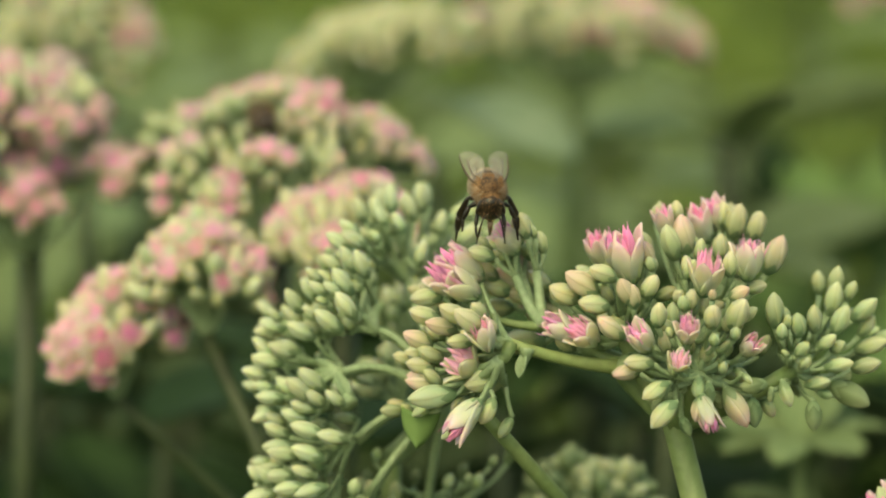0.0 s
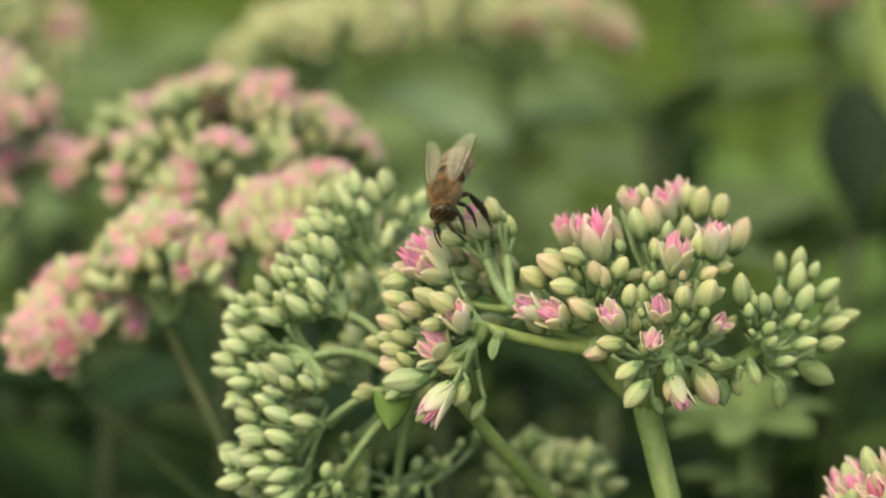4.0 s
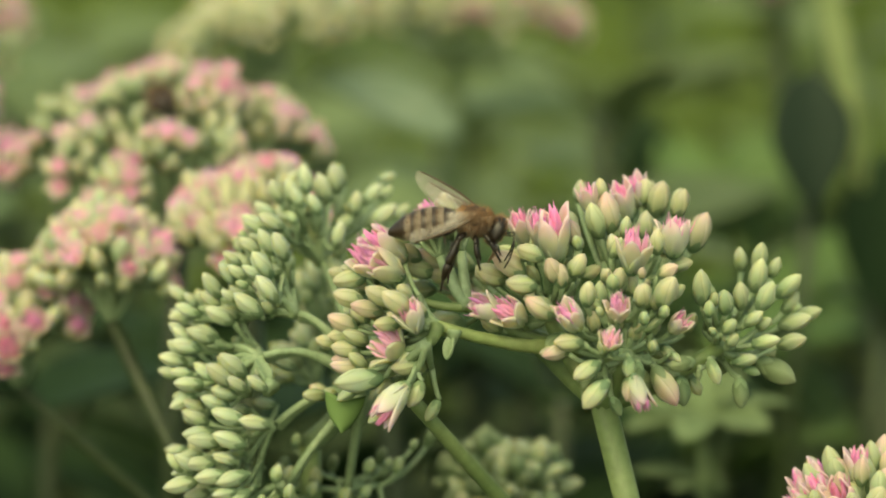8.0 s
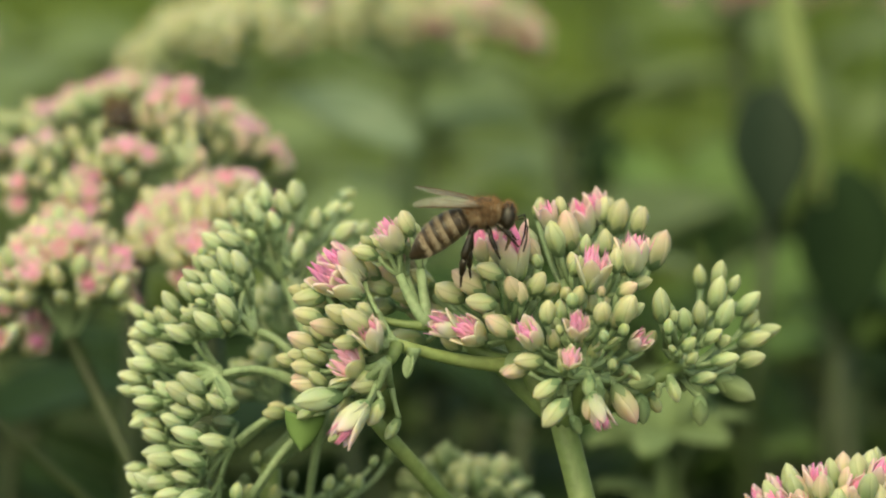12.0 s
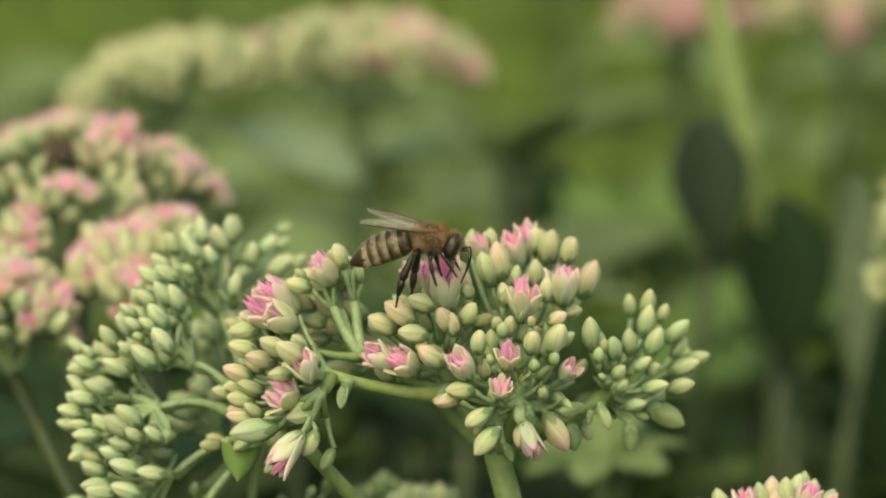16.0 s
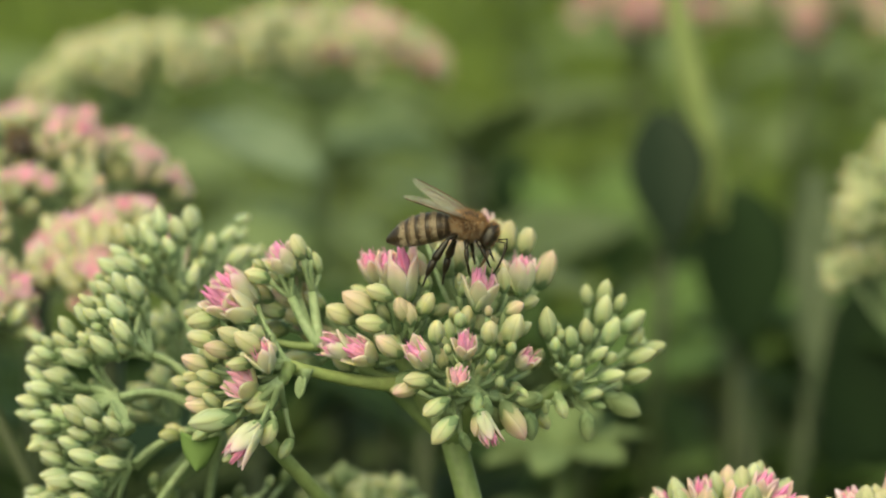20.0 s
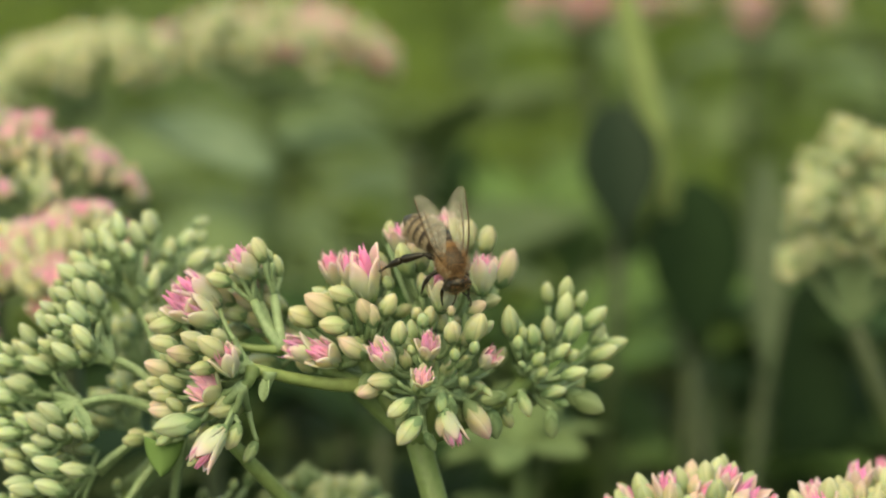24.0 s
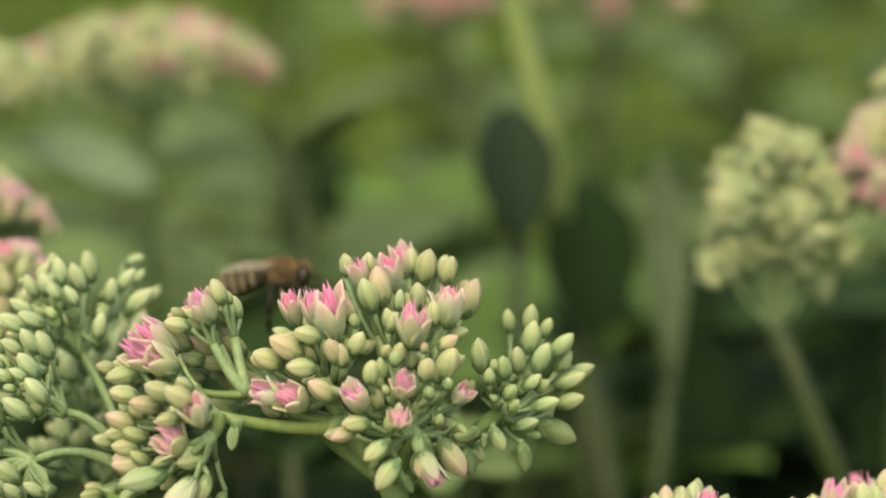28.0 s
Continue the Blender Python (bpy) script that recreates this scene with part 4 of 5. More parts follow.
# tall leafy stems with no flowers, in loose rows behind the clump
rng = random.Random(31)
LEAFY = []
for row, y in enumerate((0.27, 0.33, 0.40, 0.48, 0.58, 0.70, 0.85, 1.05)):
    step = 0.062 + 0.02 * row
    count = int((0.70 + y * 0.75) / step)
    for k in range(count):
        x = -0.37 - y * 0.2 + (k + rng.uniform(0.05, 0.95)) * step
        if x > 0.05 and y < 0.45:
            y += 0.02
        LEAFY.append((x, y + rng.uniform(-0.03, 0.03), 0.40 - 0.006 * row - (0.05 if x > 0.05 and y < 0.47 else 0) + rng.uniform(-0.035, 0.02)))
for i, (x, y, z) in enumerate(LEAFY):
    plant, base = plant_at(x, y, "leafy green sedum shoot without flowers", "leafy shoots")
    # low leaves carry the shade tone, further up the stems on the right
    stem_with_leaves(plant, base, Vector((x, y, z)), 2.2 * MM, rng, 11, 0.30, 1.0, None, (0.9, 1.4), LEAVES_SHADE, M_DEEP_SHADE_STEM, LEAVES, 0.88 if x > 0.05 and y < 0.75 else 0.45)

# lower shoots between the flowering plants, added with shade in their leaf colour
rng = random.Random(35)
SHADED = [(0.055 + 0.036 * k + rng.uniform(-0.008, 0.008), 0.245 + 0.05 * row + rng.uniform(-0.012, 0.012), 0.372 - 0.012 * row) for row in range(3) for k in range(5)]
SHADED += [(-0.115 + 0.034 * k + rng.uniform(-0.008, 0.008), 0.165 + 0.05 * row + rng.uniform(-0.012, 0.012), 0.385 - 0.014 * row) for row in range(2) for k in range(5)]
for x, y, z in SHADED:
    plant, base = plant_at(x, y, "low sedum shoot with dark green leaves, shade put into their colour", "leafy shoots")
    stem_with_leaves(plant, base, Vector((x, y, z)), 1.8 * MM, rng, 8, 0.45, 1.0, None, (0.8, 1.2), LEAVES_MID if 0.03 < x < 0.12 else LEAVES_SHADE, M_DEEP_SHADE_STEM)

# the shoots with dark and bloomed leaves that stand apart
rng = random.Random(32)
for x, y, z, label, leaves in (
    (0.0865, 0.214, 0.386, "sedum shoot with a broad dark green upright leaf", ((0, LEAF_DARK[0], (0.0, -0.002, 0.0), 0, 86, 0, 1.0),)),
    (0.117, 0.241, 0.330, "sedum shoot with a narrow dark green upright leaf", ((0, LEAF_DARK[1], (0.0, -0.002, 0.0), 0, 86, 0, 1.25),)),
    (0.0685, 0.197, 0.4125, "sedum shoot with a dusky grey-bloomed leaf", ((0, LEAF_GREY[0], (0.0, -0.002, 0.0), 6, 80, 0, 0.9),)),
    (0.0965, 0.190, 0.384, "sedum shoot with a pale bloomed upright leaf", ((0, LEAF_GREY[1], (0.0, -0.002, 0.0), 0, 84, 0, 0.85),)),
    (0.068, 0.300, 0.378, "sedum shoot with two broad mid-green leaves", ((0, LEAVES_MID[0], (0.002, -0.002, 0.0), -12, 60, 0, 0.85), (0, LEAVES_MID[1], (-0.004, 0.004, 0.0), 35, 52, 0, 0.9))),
    # dark leaf added to stand in for a shadowed gap between the plants
    (0.047, 0.321, 0.385, "sedum shoot with an added dark upright leaf in place of a shadowed gap", ((0, LEAF_DARK[0], (0.0, -0.002, 0.0), 0, 84, 0, 0.68),)),
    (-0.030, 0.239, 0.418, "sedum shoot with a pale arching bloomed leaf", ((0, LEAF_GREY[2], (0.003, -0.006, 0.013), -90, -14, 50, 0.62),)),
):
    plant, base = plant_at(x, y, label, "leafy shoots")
    stem_with_leaves(plant, base, Vector((x, y, z)), 1.6 * MM, rng, 5, 0.2, 0.75, meshes=LEAVES_SHADE, skin=M_DEEP_SHADE_STEM)
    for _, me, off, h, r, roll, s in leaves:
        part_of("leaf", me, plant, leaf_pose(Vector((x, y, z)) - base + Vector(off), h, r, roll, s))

# a bare upright stalk that rises behind
plant, base = plant_at(0.128, 0.217, "tall pale green leaning stalk", "leafy shoots")
rng = random.Random(34)
for k in range(6):
    part_of("leaf", rng.choice(LEAVES_SHADE), plant, leaf_pose(Vector((-0.004 - 0.006 * k, 0, 0.05 + 0.055 * k)), 70 * k, 25))
# the lower length takes a shade tone in its colour, same stalk as above
g = Geo()
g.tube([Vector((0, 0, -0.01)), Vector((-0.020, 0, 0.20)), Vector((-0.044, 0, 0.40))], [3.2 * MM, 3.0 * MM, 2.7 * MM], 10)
part_of("old_stem", g.mesh("old_stem", [M_DEEP_SHADE_STEM]), plant)
g = Geo()
g.tube([Vector((-0.044, 0, 0.395)), Vector((-0.050, 0, 0.432)), Vector((-0.064, 0, 0.49)), Vector((-0.072, 0, 0.53))], [2.6 * MM, 2.6 * MM, 2.4 * MM, 2.2 * MM], 10)
part_of("stem", g.mesh("stem", [M_STALK]), plant)

# grass farther off
g = Geo()
rng = random.Random(33)
for k in range(26000):
    x, y = rng.gauss(0.05, 1.7), rng.gauss(1.7, 2.0)
    if abs(x) < 0.85 and -0.9 < y < 1.3:
        continue
    h, a = rng.uniform(0.05, 0.12), rng.uniform(0, math.tau)
    w, lean = 0.008, Vector((rng.uniform(-0.05, 0.05), rng.uniform(-0.05, 0.05), 0))
    s = Vector((math.cos(a), math.sin(a), 0)) * w
    p = Vector((x, y, -0.015))
    g.grid([[p - s, p + s], [p - s * 0.7 + lean * 0.4 + UP * h * 0.6, p + s * 0.7 + lean * 0.4 + UP * h * 0.6], [p + lean + UP * h - s * 0.1, p + lean + UP * h + s * 0.1]], closed=False)
grass = new("grass", g.mesh("grass", [M_GRASS]))
tagged(grass, "out-of-focus green grass beyond the flower bed", "grass", kind="stuff")

# ---- honeybee ----
M_THORAX = surface("thorax_skin", (0.045, 0.024, 0.011), (0.11, 0.06, 0.028), 900, 0.6, depth=0.00005)
M_DARK = surface("dark_chitin", (0.010, 0.007, 0.005), (0.03, 0.02, 0.012), 1200, 0.3, depth=0.00003)
M_AMBER = surface("amber_chitin", (0.15, 0.095, 0.06), (0.27, 0.185, 0.125), 800, 0.4, depth=0.00005)
M_BROWN = surface("brown_chitin", (0.07, 0.038, 0.018), (0.14, 0.08, 0.035), 800, 0.4, depth=0.00005)
M_HAIR = surface("tan_hair", (0.26, 0.125, 0.055), (0.48, 0.28, 0.14), 700, 0.7)
M_BAND = surface("dark_band_chitin", (0.025, 0.015, 0.010), (0.065, 0.040, 0.024), 900, 0.35, depth=0.00004)
M_HAIR_PALE = surface("pale_hair", (0.40, 0.31, 0.22), (0.62, 0.51, 0.40), 700, 0.7)
M_EYE = surface("eye_facets", (0.014, 0.009, 0.006), (0.03, 0.02, 0.014), 3000, 0.42, depth=0.00002)
m, nodes, links, bsdf = nodes_of("wing_membrane")
bsdf.inputs["Base Color"].default_value = (0.58, 0.52, 0.45, 1)
bsdf.inputs["Roughness"].default_value = 0.25
wing_noise = noise_node(nodes, links, 900, 2)
wing_alpha = ramp_node(nodes, [(0.3, (0.08, 0.08, 0.08)), (0.7, (0.20, 0.20, 0.20))])
links.new(wing_noise.outputs["Fac"], wing_alpha.inputs["Fac"])
links.new(wing_alpha.outputs["Color"], bsdf.inputs["Alpha"])
M_WING = m
M_VEIN = surface("wing_vein", (0.06, 0.035, 0.02), (0.12, 0.07, 0.035), 900, 0.4)


def ovoid(g, c, rx, ry, rz, mat=0, rings=12, seg=18, taper=0.0):
    """An egg along local x; taper draws its rear in."""
    rows = []
    for i in range(rings + 1):
        th = math.pi * (0.03 + 0.94 * i / rings)
        x, r = -math.cos(th), math.sin(th)
        r *= 1 + taper * x
        rows.append([Vector(c) + Vector((rx * x, ry * r * math.cos(a), rz * r * math.sin(a))) for a in (math.tau * k / seg for k in range(seg))])
    g.grid(rows, True, mat)


def hairs(g, rng, c, rx, ry, rz, n, length, sweep, keep=lambda d: True, r=0.024):
    """Short hairs on an ovoid, swept by a vector."""
    done = 0
    while done < n:
        d = Vector([rng.gauss(0, 1) for _ in range(3)]).normalized()
        if not keep(d):
            continue
        done += 1
        p = Vector(c) + Vector((d.x * rx, d.y * ry, d.z * rz)) * 0.97
        tip = p + (d + Vector(sweep) + Vector([rng.uniform(-0.35, 0.35) for _ in range(3)])) * length * rng.uniform(0.6, 1.2)
        side = d.orthogonal().normalized() * r * MM
        up = d.cross(side).normalized() * r * MM
        b = len(g.v)
        g.v += [tuple(p + side), tuple(p - side * 0.5 + up), tuple(p - side * 0.5 - up), tuple(tip)]
        g.f += [(b, b + 1, b + 3), (b + 1, b + 2, b + 3), (b + 2, b, b + 3)]
        g.mi += [0, 0, 0]


def wing_mesh(name, length, width):
    """A membrane along -x with a stout front vein and three inner veins."""
    g = Geo()

    def edge(u):
        lead = width * 0.18 * math.sin(math.pi * u ** 0.8)
        trail = -width * 0.82 * math.sin(math.pi * min(1, u * 0.93 + 0.02) ** 1.25) ** 0.7 - 0.05 * width
        return lead, trail

    def fn(u, v):
        lead, trail = edge(min(u, 0.995))
        y = lead + (trail - lead) * (v + 1) / 2
        return Vector((-length * u, y, 0.10 * math.sin(3 * u) + 0.05 * v)) * MM, Vector((0, 0, 1))

    g.shell(fn, 14, 6, 0.03 * MM, 0)
    def vein(vs, r):
        g.tube([fn(u, v)[0] for u, v in vs], [r * MM * (1 - 0.5 * i / len(vs)) for i in range(len(vs))], 5, 1)
    vein([(k / 9 * 0.96, -1) for k in range(10)], 0.14)
    vein([(0.05, -0.6), (0.3, -0.45), (0.6, -0.35), (0.85, -0.5)], 0.04)
    vein([(0.05, -0.3), (0.3, 0.1), (0.55, 0.35), (0.7, 0.8)], 0.04)
    vein([(0.45, -0.4), (0.52, 0.25)], 0.03)
    vein([(0.65, -0.4), (0.75, 0.2), (0.8, 0.7)], 0.03)
    return g.mesh(name, [M_WING, M_VEIN])


def leg_mesh(name, pts, radii):
    g = Geo()
    p = [Vector(v) * MM for v in pts]
    for a, b, (r0, r1, r2) in zip(p, p[1:], radii):
        g.tube([a.lerp(b, t) for t in (0, 0.15, 0.5, 0.85, 1)], [0.92 * r * MM for r in (r0 * 0.7, r0, r1, r2, r2 * 0.7)], 7)
    rng = random.Random(len(name))
    for a, b, (r0, r1, r2) in zip(p, p[1:], radii):
        for _ in range(22):
            q = a.lerp(b, rng.random())
            d = Vector([rng.gauss(0, 1) for _ in range(3)]).normalized()
            s = d.orthogonal().normalized() * 0.025 * MM
            k = len(g.v)
            g.v += [tuple(q + s), tuple(q - s), tuple(q + d * (r1 + 0.22) * MM)]
            g.f.append((k, k + 1, k + 2))
            g.mi.append(0)
    return g.mesh(name, [M_DARK])


def build_bee(label):
    bee = new("honeybee")
    tagged(bee, label, "bee")
    rng = random.Random(5)
    g = Geo()
    ovoid(g, (0, 0, 0), 2.1 * MM, 1.7 * MM, 1.68 * MM)
    thorax = part_of("thorax", g.mesh("thorax", [M_THORAX]), bee)
    g = Geo()
    hairs(g, rng, (0, 0, 0), 2.1 * MM, 1.7 * MM, 1.68 * MM, 4200, 0.55 * MM, (-0.2, 0, 0.1), lambda d: not (abs(d.y) < 0.6 and abs(d.x) < 0.58 and d.z > 0.45 and rng.random() < 0.85))
    part_of("fur", g.mesh("thorax_fur", [M_HAIR]), thorax, None, "tan fur")
    g = Geo()
    hairs(g, rng, (0, 0, 0), 2.1 * MM, 1.7 * MM, 1.68 * MM, 1900, 0.65 * MM, (-0.1, 0, 0), lambda d: (abs(d.y) > 0.45 and d.z < 0.45) or d.z < -0.2 or d.x < -0.8)
    part_of("side_fur", g.mesh("side_fur", [M_HAIR_PALE]), thorax, None, "paler tan fur")
    # abdomen: six overlapping rings, drooping towards the tip
    abdomen = new("abdomen")
    abdomen.parent = bee
    abdomen.matrix_basis = pose(-1.9 * MM, 0, -0.2 * MM, 0, -1, 0)
    prof = [(0.0, 0.75), (0.5, 1.35), (1.5, 1.72), (3.0, 1.90), (4.6, 1.85), (6.0, 1.55), (7.2, 1.0), (8.1, 0.30)]

    def radius(x):
        return float(np.interp(x, [p[0] for p in prof], [p[1] for p in prof]))

    cuts = [0.0, 1.4, 2.75, 4.0, 5.25, 6.5, 8.1]
    for k in range(6):
        a, b = cuts[k], cuts[k + 1] + (0.22 if k < 5 else 0)
        g, rows, seg = Geo(), [], 22
        for i in range(8):
            x = a + (b - a) * i / 7
            r = (radius(x) + 0.10 * i / 7 * (k < 5) + 0.02) * MM
            droop = -0.018 * x * x * MM
            rows.append([Vector((-x * MM, r * math.cos(t), r * 0.93 * math.sin(t) + droop)) for t in (math.tau * j / seg for j in range(seg))])
        g.grid(rows, True, 0)
        split = 3 if k < 4 else 2
        for f in range(len(g.mi)):
            ring = f // seg
            g.mi[f] = 1 if k in (0, 5) or ring > split + 1 else 0 if ring < split else 2
        ring_ob = part_of("abdomen_ring", g.mesh("abdomen_ring", [M_AMBER, M_BAND, M_BROWN]), abdomen)
        if k < 5:
            g = Geo()
            for _ in range(560):
                t, x = rng.uniform(-0.5, math.pi + 0.5), a + rng.uniform(0.0, 0.5)
                r = radius(x) * MM
                p = Vector((-x * MM, r * math.cos(t), r * 0.93 * math.sin(t) - 0.030 * x * x * MM))
                d = Vector((-0.9, math.cos(t) * 0.5, math.sin(t) * 0.5)).normalized()
                s = Vector((0, -math.sin(t), math.cos(t))) * 0.028 * MM
                b0 = len(g.v)
                q = p + d * rng.uniform(0.4, 0.9) * MM + Vector((0, math.cos(t), math.sin(t))) * 0.10 * MM
                g.v += [tuple(p + s), tuple(p - s), tuple(q)]
                g.f.append((b0, b0 + 1, b0 + 2))
                g.mi.append(0)
            part_of("hair_band", g.mesh("hair_band", [M_HAIR_PALE]), ring_ob)
    # head with eyes, antennae and tongue
    g = Geo()
    ovoid(g, (0, 0, 0), 0.86 * MM, 1.26 * MM, 1.45 * MM)
    head = part_of("head", g.mesh("head", [M_DARK]), bee, pose(2.45 * MM, 0, -1.05 * MM, 0, 26, 0) @ Matrix.Scale(1.28, 4))
    g = Geo()
    hairs(g, rng, (0, 0, 0), 0.86 * MM, 1.26 * MM, 1.45 * MM, 420, 0.30 * MM, (-0.2, 0, 0.3), lambda d: abs(d.y) < 0.72)
    part_of("face_hair", g.mesh("face_hair", [M_HAIR]), head)
    for s in (1, -1):
        g = Geo()
        ovoid(g, (0, 0, 0), 0.36 * MM, 0.20 * MM, 0.80 * MM)
        part_of("eye", g.mesh("eye", [M_EYE]), head, pose(0.15 * MM, s * 1.12 * MM, 0.15 * MM, s * 12, 0, 0), "glossy black compound eye")
        g = Geo()
        pts = [Vector(v) * MM for v in ((0.9, s * 0.3, 0.1), (1.6, s * 0.75, 0.5), (2.0, s * 1.0, -0.3), (2.2, s * 1.2, -1.4), (2.2, s * 1.3, -2.4))]
        g.tube(pts, [0.08 * MM, 0.075 * MM, 0.09 * MM, 0.09 * MM, 0.07 * MM], 7)
        part_of("antenna", g.mesh("antenna", [M_DARK]), head)
    g = Geo()
    g.tube([Vector(v) * MM for v in ((0.6, 0, -1.2), (0.9, 0, -2.0), (0.8, 0, -3.0))], [0.3 * MM, 0.2 * MM, 0.07 * MM], 7)
    part_of("tongue", g.mesh("tongue", [M_AMBER]), head)
    # legs
    legs = []
    for s in (1, -1):
        front = leg_mesh("front_leg", ((1.1, s * 0.7, -1.3), (1.9, s * 1.5, -2.1), (2.6, s * 1.7, -3.3), (3.2, s * 1.6, -4.4)), ((0.30, 0.33, 0.25), (0.27, 0.30, 0.23), (0.19, 0.16, 0.11)))
        middle = leg_mesh("middle_leg", ((0.1, s * 0.9, -1.5), (0.2, s * 2.0, -2.3), (0.5, s * 2.4, -3.9), (0.9, s * 2.3, -5.3)), ((0.33, 0.36, 0.27), (0.30, 0.33, 0.26), (0.22, 0.19, 0.12)))
        hind = leg_mesh("hind_leg", ((-0.9, s * 0.9, -1.4), (-1.6, s * 2.1, -2.0), (-2.4, s * 2.5, -4.9), (-2.7, s * 2.4, -6.9), (-2.8, s * 2.3, -8.3)), ((0.38, 0.44, 0.32), (0.34, 0.48, 0.62), (0.52, 0.50, 0.36), (0.19, 0.16, 0.11)))
        legs += [part_of(me.name.split(".")[0], me, bee) for me in (front, middle, hind)]
    wings = []
    fore, back = wing_mesh("forewing", 8.3, 2.5), wing_mesh("hindwing", 5.9, 1.8)
    for s in (1, -1):
        root = new("wing_pair")
        root.parent = bee
        root.matrix_basis = pose(0.3 * MM, s * 1.3 * MM, 1.35 * MM, 0, 14, -s * 9)
        mirror = Matrix.Diagonal((1, s, 1, 1))
        part_of("forewing", fore, root, mirror)
        part_of("hindwing", back, root, Matrix.Translation((-0.7 * MM, -s * 0.5 * MM, -0.12 * MM)) @ mirror)
        wings.append(root)
    return bee, head, abdomen, wings, legs


bee, bee_head, bee_abdomen, bee_wings, bee_legs = build_bee("brown furry honeybee with banded abdomen feeding on the flowers")
other, *_ = build_bee("honeybee resting on a pink and cream flower head")
other.matrix_basis = pose(-0.0448, 0.090, 0.4530, 0, 8, 100)


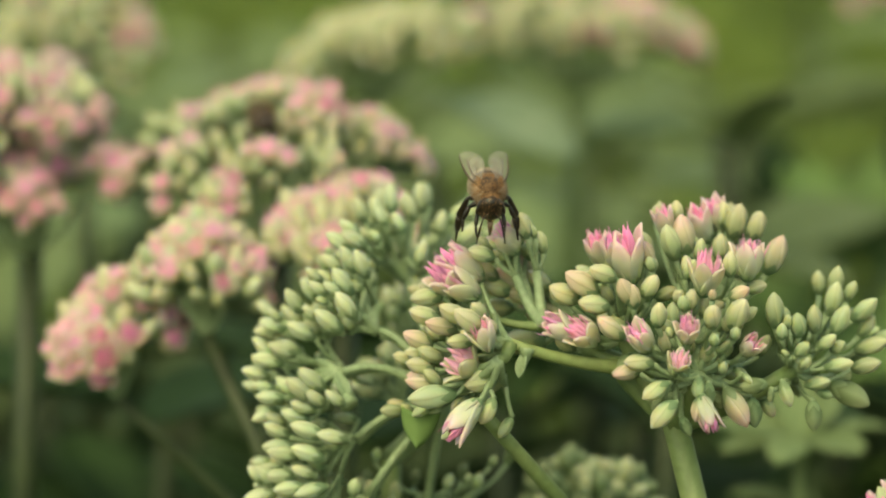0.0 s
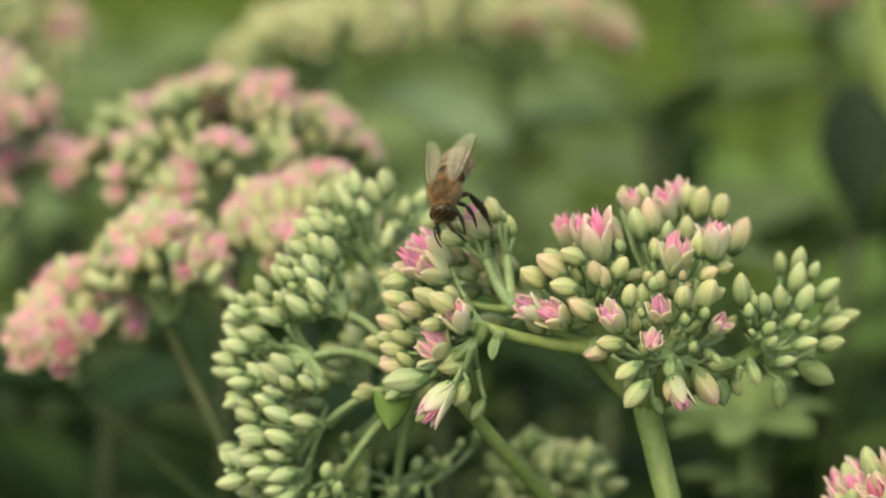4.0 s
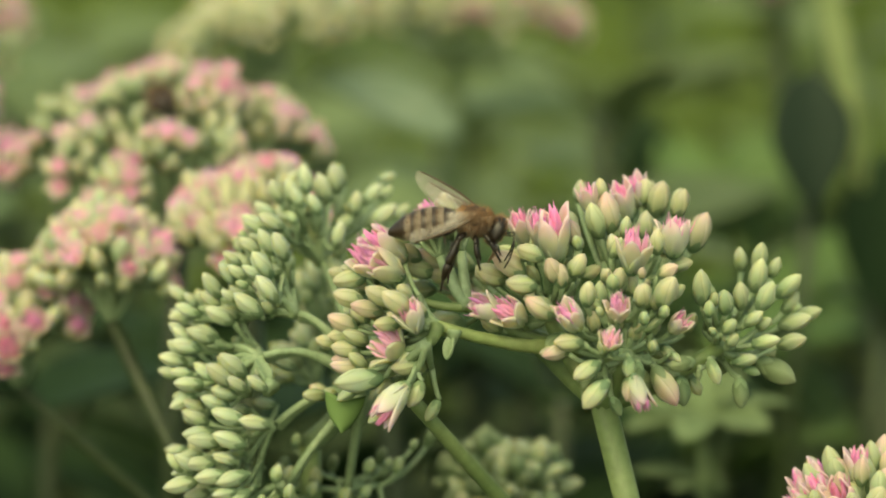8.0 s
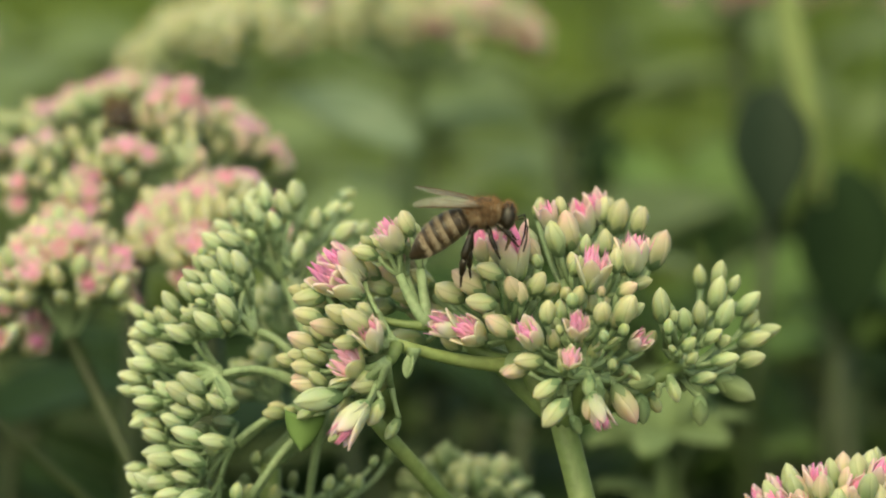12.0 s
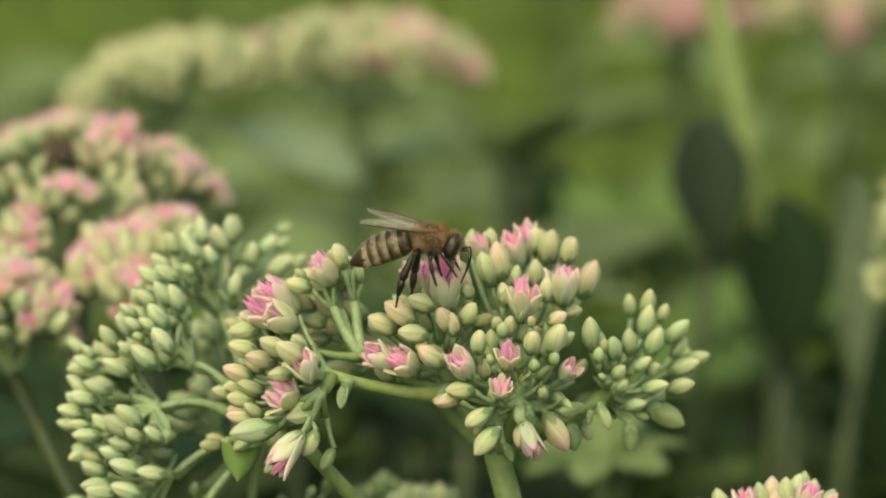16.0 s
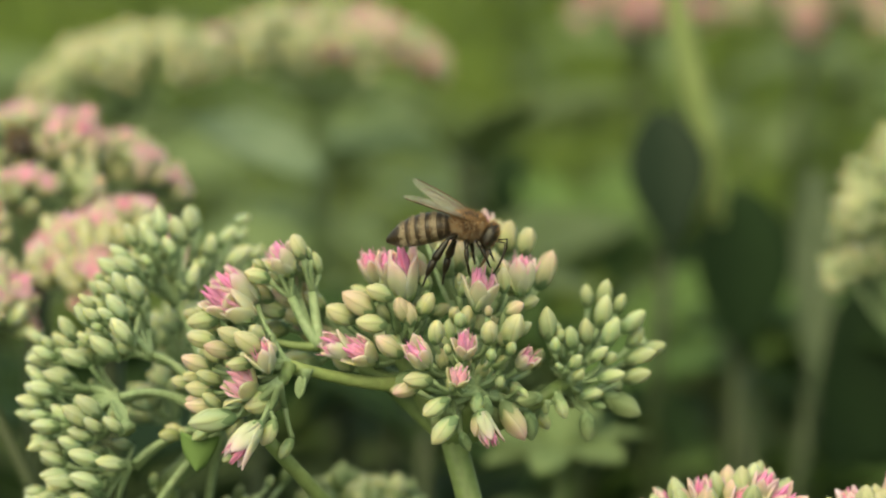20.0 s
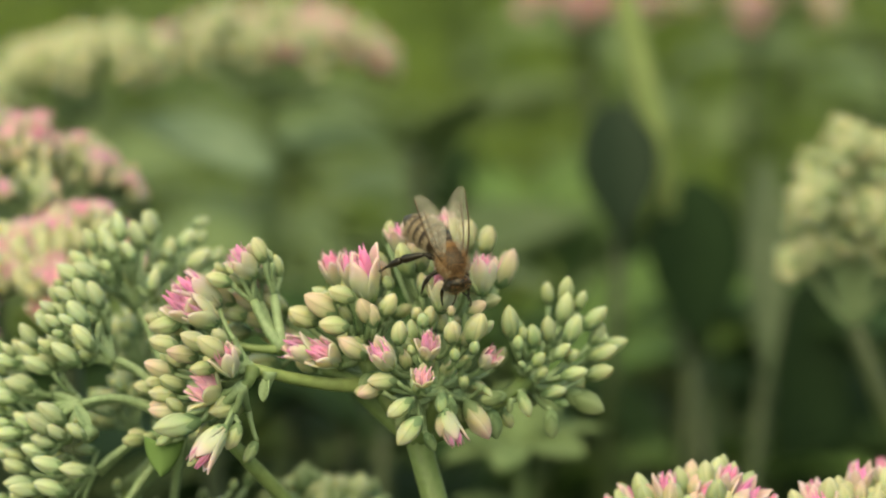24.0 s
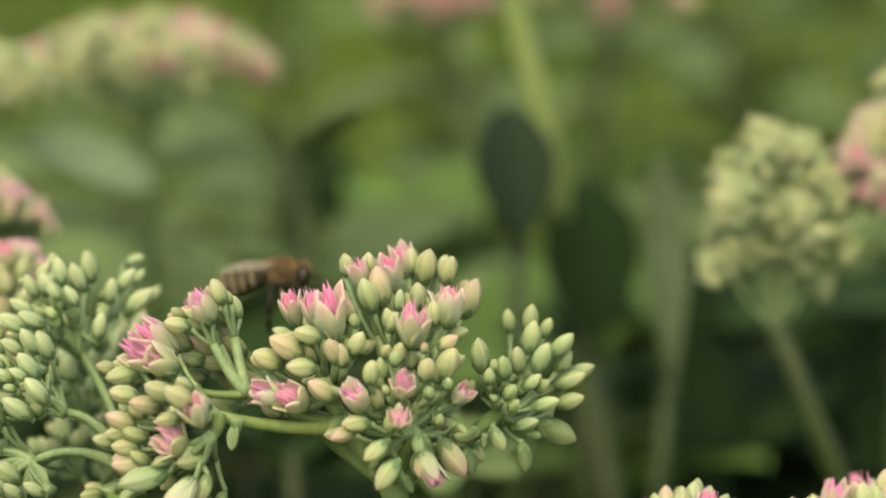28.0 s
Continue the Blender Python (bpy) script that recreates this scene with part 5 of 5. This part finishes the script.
BEE = [
    (0.0, pose(-0.0056, 0.0040, 0.4592, 0.1, 12.9, -83.1)),
    (0.5, pose(-0.0061, 0.0040, 0.4591, 0.0, 13.0, -83.3)),
    (1.0, pose(-0.0067, 0.0040, 0.4574, 15.6, 22.9, -84.3)),
    (1.5, pose(-0.0060, 0.0040, 0.4570, 18.2, 23.9, -87.7)),
    (2.0, pose(-0.0066, 0.0040, 0.4572, 19.1, 26.7, -93.4)),
    (2.5, pose(-0.0067, 0.0040, 0.4567, 15.9, 27.3, -100.6)),
    (4.5, pose(-0.0078, 0.0040, 0.4572, 16.6, 27.6, -99.1)),
    (5.0, pose(-0.0068, 0.0040, 0.4570, 24.0, 29.0, -85.1)),
    (5.5, pose(-0.0063, 0.0040, 0.4553, 7.1, 33.6, -90.7)),
    (6.0, pose(-0.0060, 0.0040, 0.4539, 0.2, 35.8, -88.0)),
    (6.2, pose(-0.0052, 0.0036, 0.4535, 8.8, 40.9, -77.3)),
    (6.4, pose(-0.0035, 0.0032, 0.4534, 23.5, 47.8, -52.3)),
    (6.6, pose(-0.0021, 0.0028, 0.4526, 19.6, 36.1, -18.1)),
    (6.8, pose(-0.0004, 0.0024, 0.4524, 8.7, 29.0, -5.7)),
    (7.0, pose(0.0017, 0.0020, 0.4528, 2.2, 19.3, -3.4)),
    (7.2, pose(0.0007, 0.0020, 0.4533, 1.7, 16.8, -3.2)),
    (7.4, pose(0.0001, 0.0020, 0.4536, 1.4, 16.2, -3.5)),
    (7.6, pose(0.0017, 0.0021, 0.4543, 1.1, 15.7, -3.7)),
    (7.8, pose(0.0026, 0.0021, 0.4541, 0.9, 12.1, -3.2)),
    (8.0, pose(0.0013, 0.0021, 0.4538, 0.6, 2.8, -1.3)),
    (8.4, pose(0.0002, 0.0021, 0.4524, 0.5, -9.9, 1.9)),
    (8.8, pose(0.0005, 0.0022, 0.4531, 0.5, -18.7, 4.6)),
    (9.0, pose(0.0007, 0.0022, 0.4550, 0.5, -25.0, 6.8)),
    (9.2, pose(0.0022, 0.0022, 0.4547, 0.4, -26.0, 7.5)),
    (9.6, pose(0.0020, 0.0022, 0.4540, 0.2, -16.7, 5.9)),
    (10.0, pose(0.0020, 0.0023, 0.4536, -0.1, -1.5, 2.8)),
    (10.5, pose(0.0018, 0.0023, 0.4541, -0.2, -14.2, 5.5)),
    (11.0, pose(0.0043, 0.0024, 0.4564, 0.0, -20.4, 0.7)),
    (11.5, pose(0.0067, 0.0024, 0.4573, 0.5, -11.6, 3.2)),
    (12.0, pose(0.0069, 0.0025, 0.4569, 0.7, -10.0, 1.6)),
    (12.5, pose(0.0067, 0.0025, 0.4566, 0.8, -3.8, -0.1)),
    (14.5, pose(0.0093, 0.0027, 0.4573, 1.3, -7.1, 0.8)),
    (15.0, pose(0.0086, 0.0027, 0.4577, 1.6, -9.7, -4.0)),
    (15.5, pose(0.0086, 0.0028, 0.4576, 1.5, -4.3, -5.1)),
    (16.0, pose(0.0087, 0.0028, 0.4576, 1.5, -1.5, -9.0)),
    (16.5, pose(0.0092, 0.0029, 0.4583, 1.7, 0.2, -13.7)),
    (17.0, pose(0.0094, 0.0029, 0.4578, 1.6, -10.3, -15.7)),
    (17.5, pose(0.0105, 0.0030, 0.4567, 1.6, -5.5, -14.4)),
    (18.0, pose(0.0097, 0.0030, 0.4574, 1.5, -1.4, -13.5)),
    (18.5, pose(0.0115, 0.0042, 0.4586, 1.8, -23.1, -7.3)),
    (19.0, pose(0.0145, 0.0033, 0.4578, 1.7, -4.4, -10.8)),
    (19.5, pose(0.0168, 0.0032, 0.4570, 1.5, -0.5, -16.8)),
    (20.0, pose(0.0182, 0.0030, 0.4578, 1.4, 5.1, -11.3)),
    (20.5, pose(0.0194, 0.0029, 0.4574, 1.3, 7.5, -12.3)),
    (21.0, pose(0.0190, 0.0028, 0.4572, 1.4, 4.1, -11.7)),
    (21.5, pose(0.0199, 0.0028, 0.4572, 1.3, 4.8, -12.1)),
    (23.5, pose(0.0209, 0.0025, 0.4561, 0.7, 8.4, -21.5)),
    (23.8, pose(0.0206, 0.0024, 0.4545, 10.7, 28.7, -42.3)),
    (24.0, pose(0.0207, 0.0024, 0.4535, 9.7, 45.0, -69.6)),
    (24.5, pose(0.0202, 0.0023, 0.4537, 2.7, 45.7, -80.4)),
    (25.0, pose(0.0202, 0.0022, 0.4534, 2.5, 48.2, -85.2)),
    (25.5, pose(0.0194, 0.0022, 0.4521, 14.8, 43.2, -53.9)),
    (25.8, pose(0.0194, 0.0021, 0.4540, 16.1, 18.7, -32.2)),
    (26.0, pose(0.0199, 0.0021, 0.4575, -7.5, 1.5, -34.8)),
    (26.3, pose(0.0194, 0.0020, 0.4590, -7.2, -5.9, -43.6)),
    (26.6, pose(0.0191, 0.0020, 0.4595, -7.5, -8.5, -41.5)),
    (26.8, pose(0.0169, 0.0034, 0.4611, -9.8, -33.7, -9.7)),
    (26.9, pose(0.0135, 0.0041, 0.4626, 0.8, -41.0, 5.2)),
    (27.0, pose(0.0112, 0.0049, 0.4619, 0.9, -42.8, 5.8)),
    (27.1, pose(0.0122, 0.0056, 0.4611, 0.8, -35.2, 2.5)),
    (27.2, pose(0.0113, 0.0063, 0.4601, 0.7, -33.3, 1.6)),
    (27.3, pose(0.0106, 0.0070, 0.4620, 0.7, -31.3, 0.7)),
    (27.4, pose(0.0088, 0.0104, 0.4662, 0.8, -34.2, 1.5)),
    (27.5, pose(0.0042, 0.0137, 0.4655, 0.8, -37.0, 2.4)),
    (27.6, pose(0.0034, 0.0200, 0.4632, 0.7, -27.4, -1.1)),
    (27.7, pose(0.0072, 0.0262, 0.4613, 0.7, -27.3, -1.3)),
    (27.8, pose(0.0083, 0.0325, 0.4591, 0.7, -25.3, -2.0)),
    (27.9, pose(0.0094, 0.0387, 0.4550, 0.6, -15.6, -4.8)),
    (28.0, pose(0.0086, 0.0450, 0.4472, 0.6, -5.8, -7.4)),
]


# the wings: seconds, then lift, spread and roll of the left pair and of the right pair
WINGS = [
    (0.0, 2, 8, 20, 2, 12, 20), (0.6, 2, 8, 20, 2, 12, 20), (1.0, 6, 22, 20, 8, 0, 20), (2.5, 10, 14, 20, 10, 4, 20), (6.0, 3, 18, 15, 3, 18, 15), (6.6, 30, 10, -10, -5, 20, 40),
    (7.0, 50, 8, -60, -34, 14, 62), (7.5, 40, 8, -60, -30, 14, 58), (8.2, 26, 10, -60, -22, 10, 45), (9.2, 30, 12, -5, -2, 8, 18), (10.0, 14, 9, -5, 9, 8, 15), (11.0, 22, 12, -15, 8, 8, 18),
    (12.0, 20, 10, 0, 11, 6, 15), (14.5, 13, 8, 0, 9, 6, 12), (16.5, 14, 10, -8, 9, 8, 8), (18.0, 18, 12, -18, 9, 8, 8), (19.0, 20, 12, -12, 12, 8, 5), (20.0, 23, 10, -15, 14, 8, 5),
]
WINGS_LATE = [
    (23.5, 34, 10, -20, 24, 12, 5), (24.5, 22, 12, 8, 22, 12, 8), (25.5, 26, 10, 10, 24, 14, 12), (26.0, 30, 74, 40, 12, 8, 8),
    (26.4, 20, 14, 20, 8, 10, 30), (26.6, 10, 30, 20, 10, 30, 20),
]


def wing_at(s, lift, spread, roll):
    return pose(0.3 * MM, s * 1.45 * MM, 1.0 * MM, -s * roll, lift, -s * spread)


def motions():
    walk(bee, BEE)
    beats = [(26.7 + 0.1 * k, 30 if k % 2 else -15, 62, 10) for k in range(12)] + [(27.95, 4, 14, 20), (28.0, 2, 10, 20)]
    for wing, s, n in zip(bee_wings, (1, -1), (1, 4)):
        rows = [(r[0], wing_at(s, *r[n : n + 3])) for r in WINGS + WINGS_LATE]
        walk(wing, rows + [(t, wing_at(s, *rest)) for t, *rest in beats])
    # the right hind leg reaches out while she turns on the top flower
    swing = [(0, -10, 0), (1.0, -2, 0), (5.0, 0, 0), (7.0, 0, 0), (9.0, 0, 10), (18.0, -5, 8), (21.5, -12, 14), (23.5, -25, 14), (24.0, -48, 0), (25.5, -48, 0), (26.0, -12, 8), (28.0, 0, 0)]
    for n in (1, 2):
        walk(bee_legs[n], [(t, pose(0, 0, 0, a, 0, 0)) for t, a in ((0, 10), (1.0, 2), (5.0, 0), (7.0, 0), (28.0, 0))])
    walk(bee_legs[5], [(t, pose(0, 0, 0, a, b, 0)) for t, a, b in swing])
    tuck = [(0, -10, 0), (1.0, -2, 0), (5.0, 0, 0), (7.0, 0, 0), (23.5, 0, 0), (24.0, -14, 0), (25.5, -14, 0), (26.0, 0, 0), (28.0, 0, 12)]
    walk(bee_legs[4], [(t, pose(0, 0, 0, a, b, 0)) for t, a, b in tuck])
    bend = [(0, -18, 0), (0.6, -18, 0), (2.0, -12, 0), (2.5, -8, 0), (5.5, -2, 0), (6.6, -2, 0), (9.0, -8, 0), (11.0, -16, 0), (12.0, -18, 0), (14.5, -13, 0), (20.0, -12, 0), (23.5, -10, 8), (24.0, -14, 20), (25.0, -14, 18), (25.5, -10, 14), (26.0, -8, 0), (28.0, -2, 0)]
    walk(bee_abdomen, [(t, pose(-1.9 * MM, 0, -0.2 * MM, 0, a, b)) for t, a, b in bend])


motions()
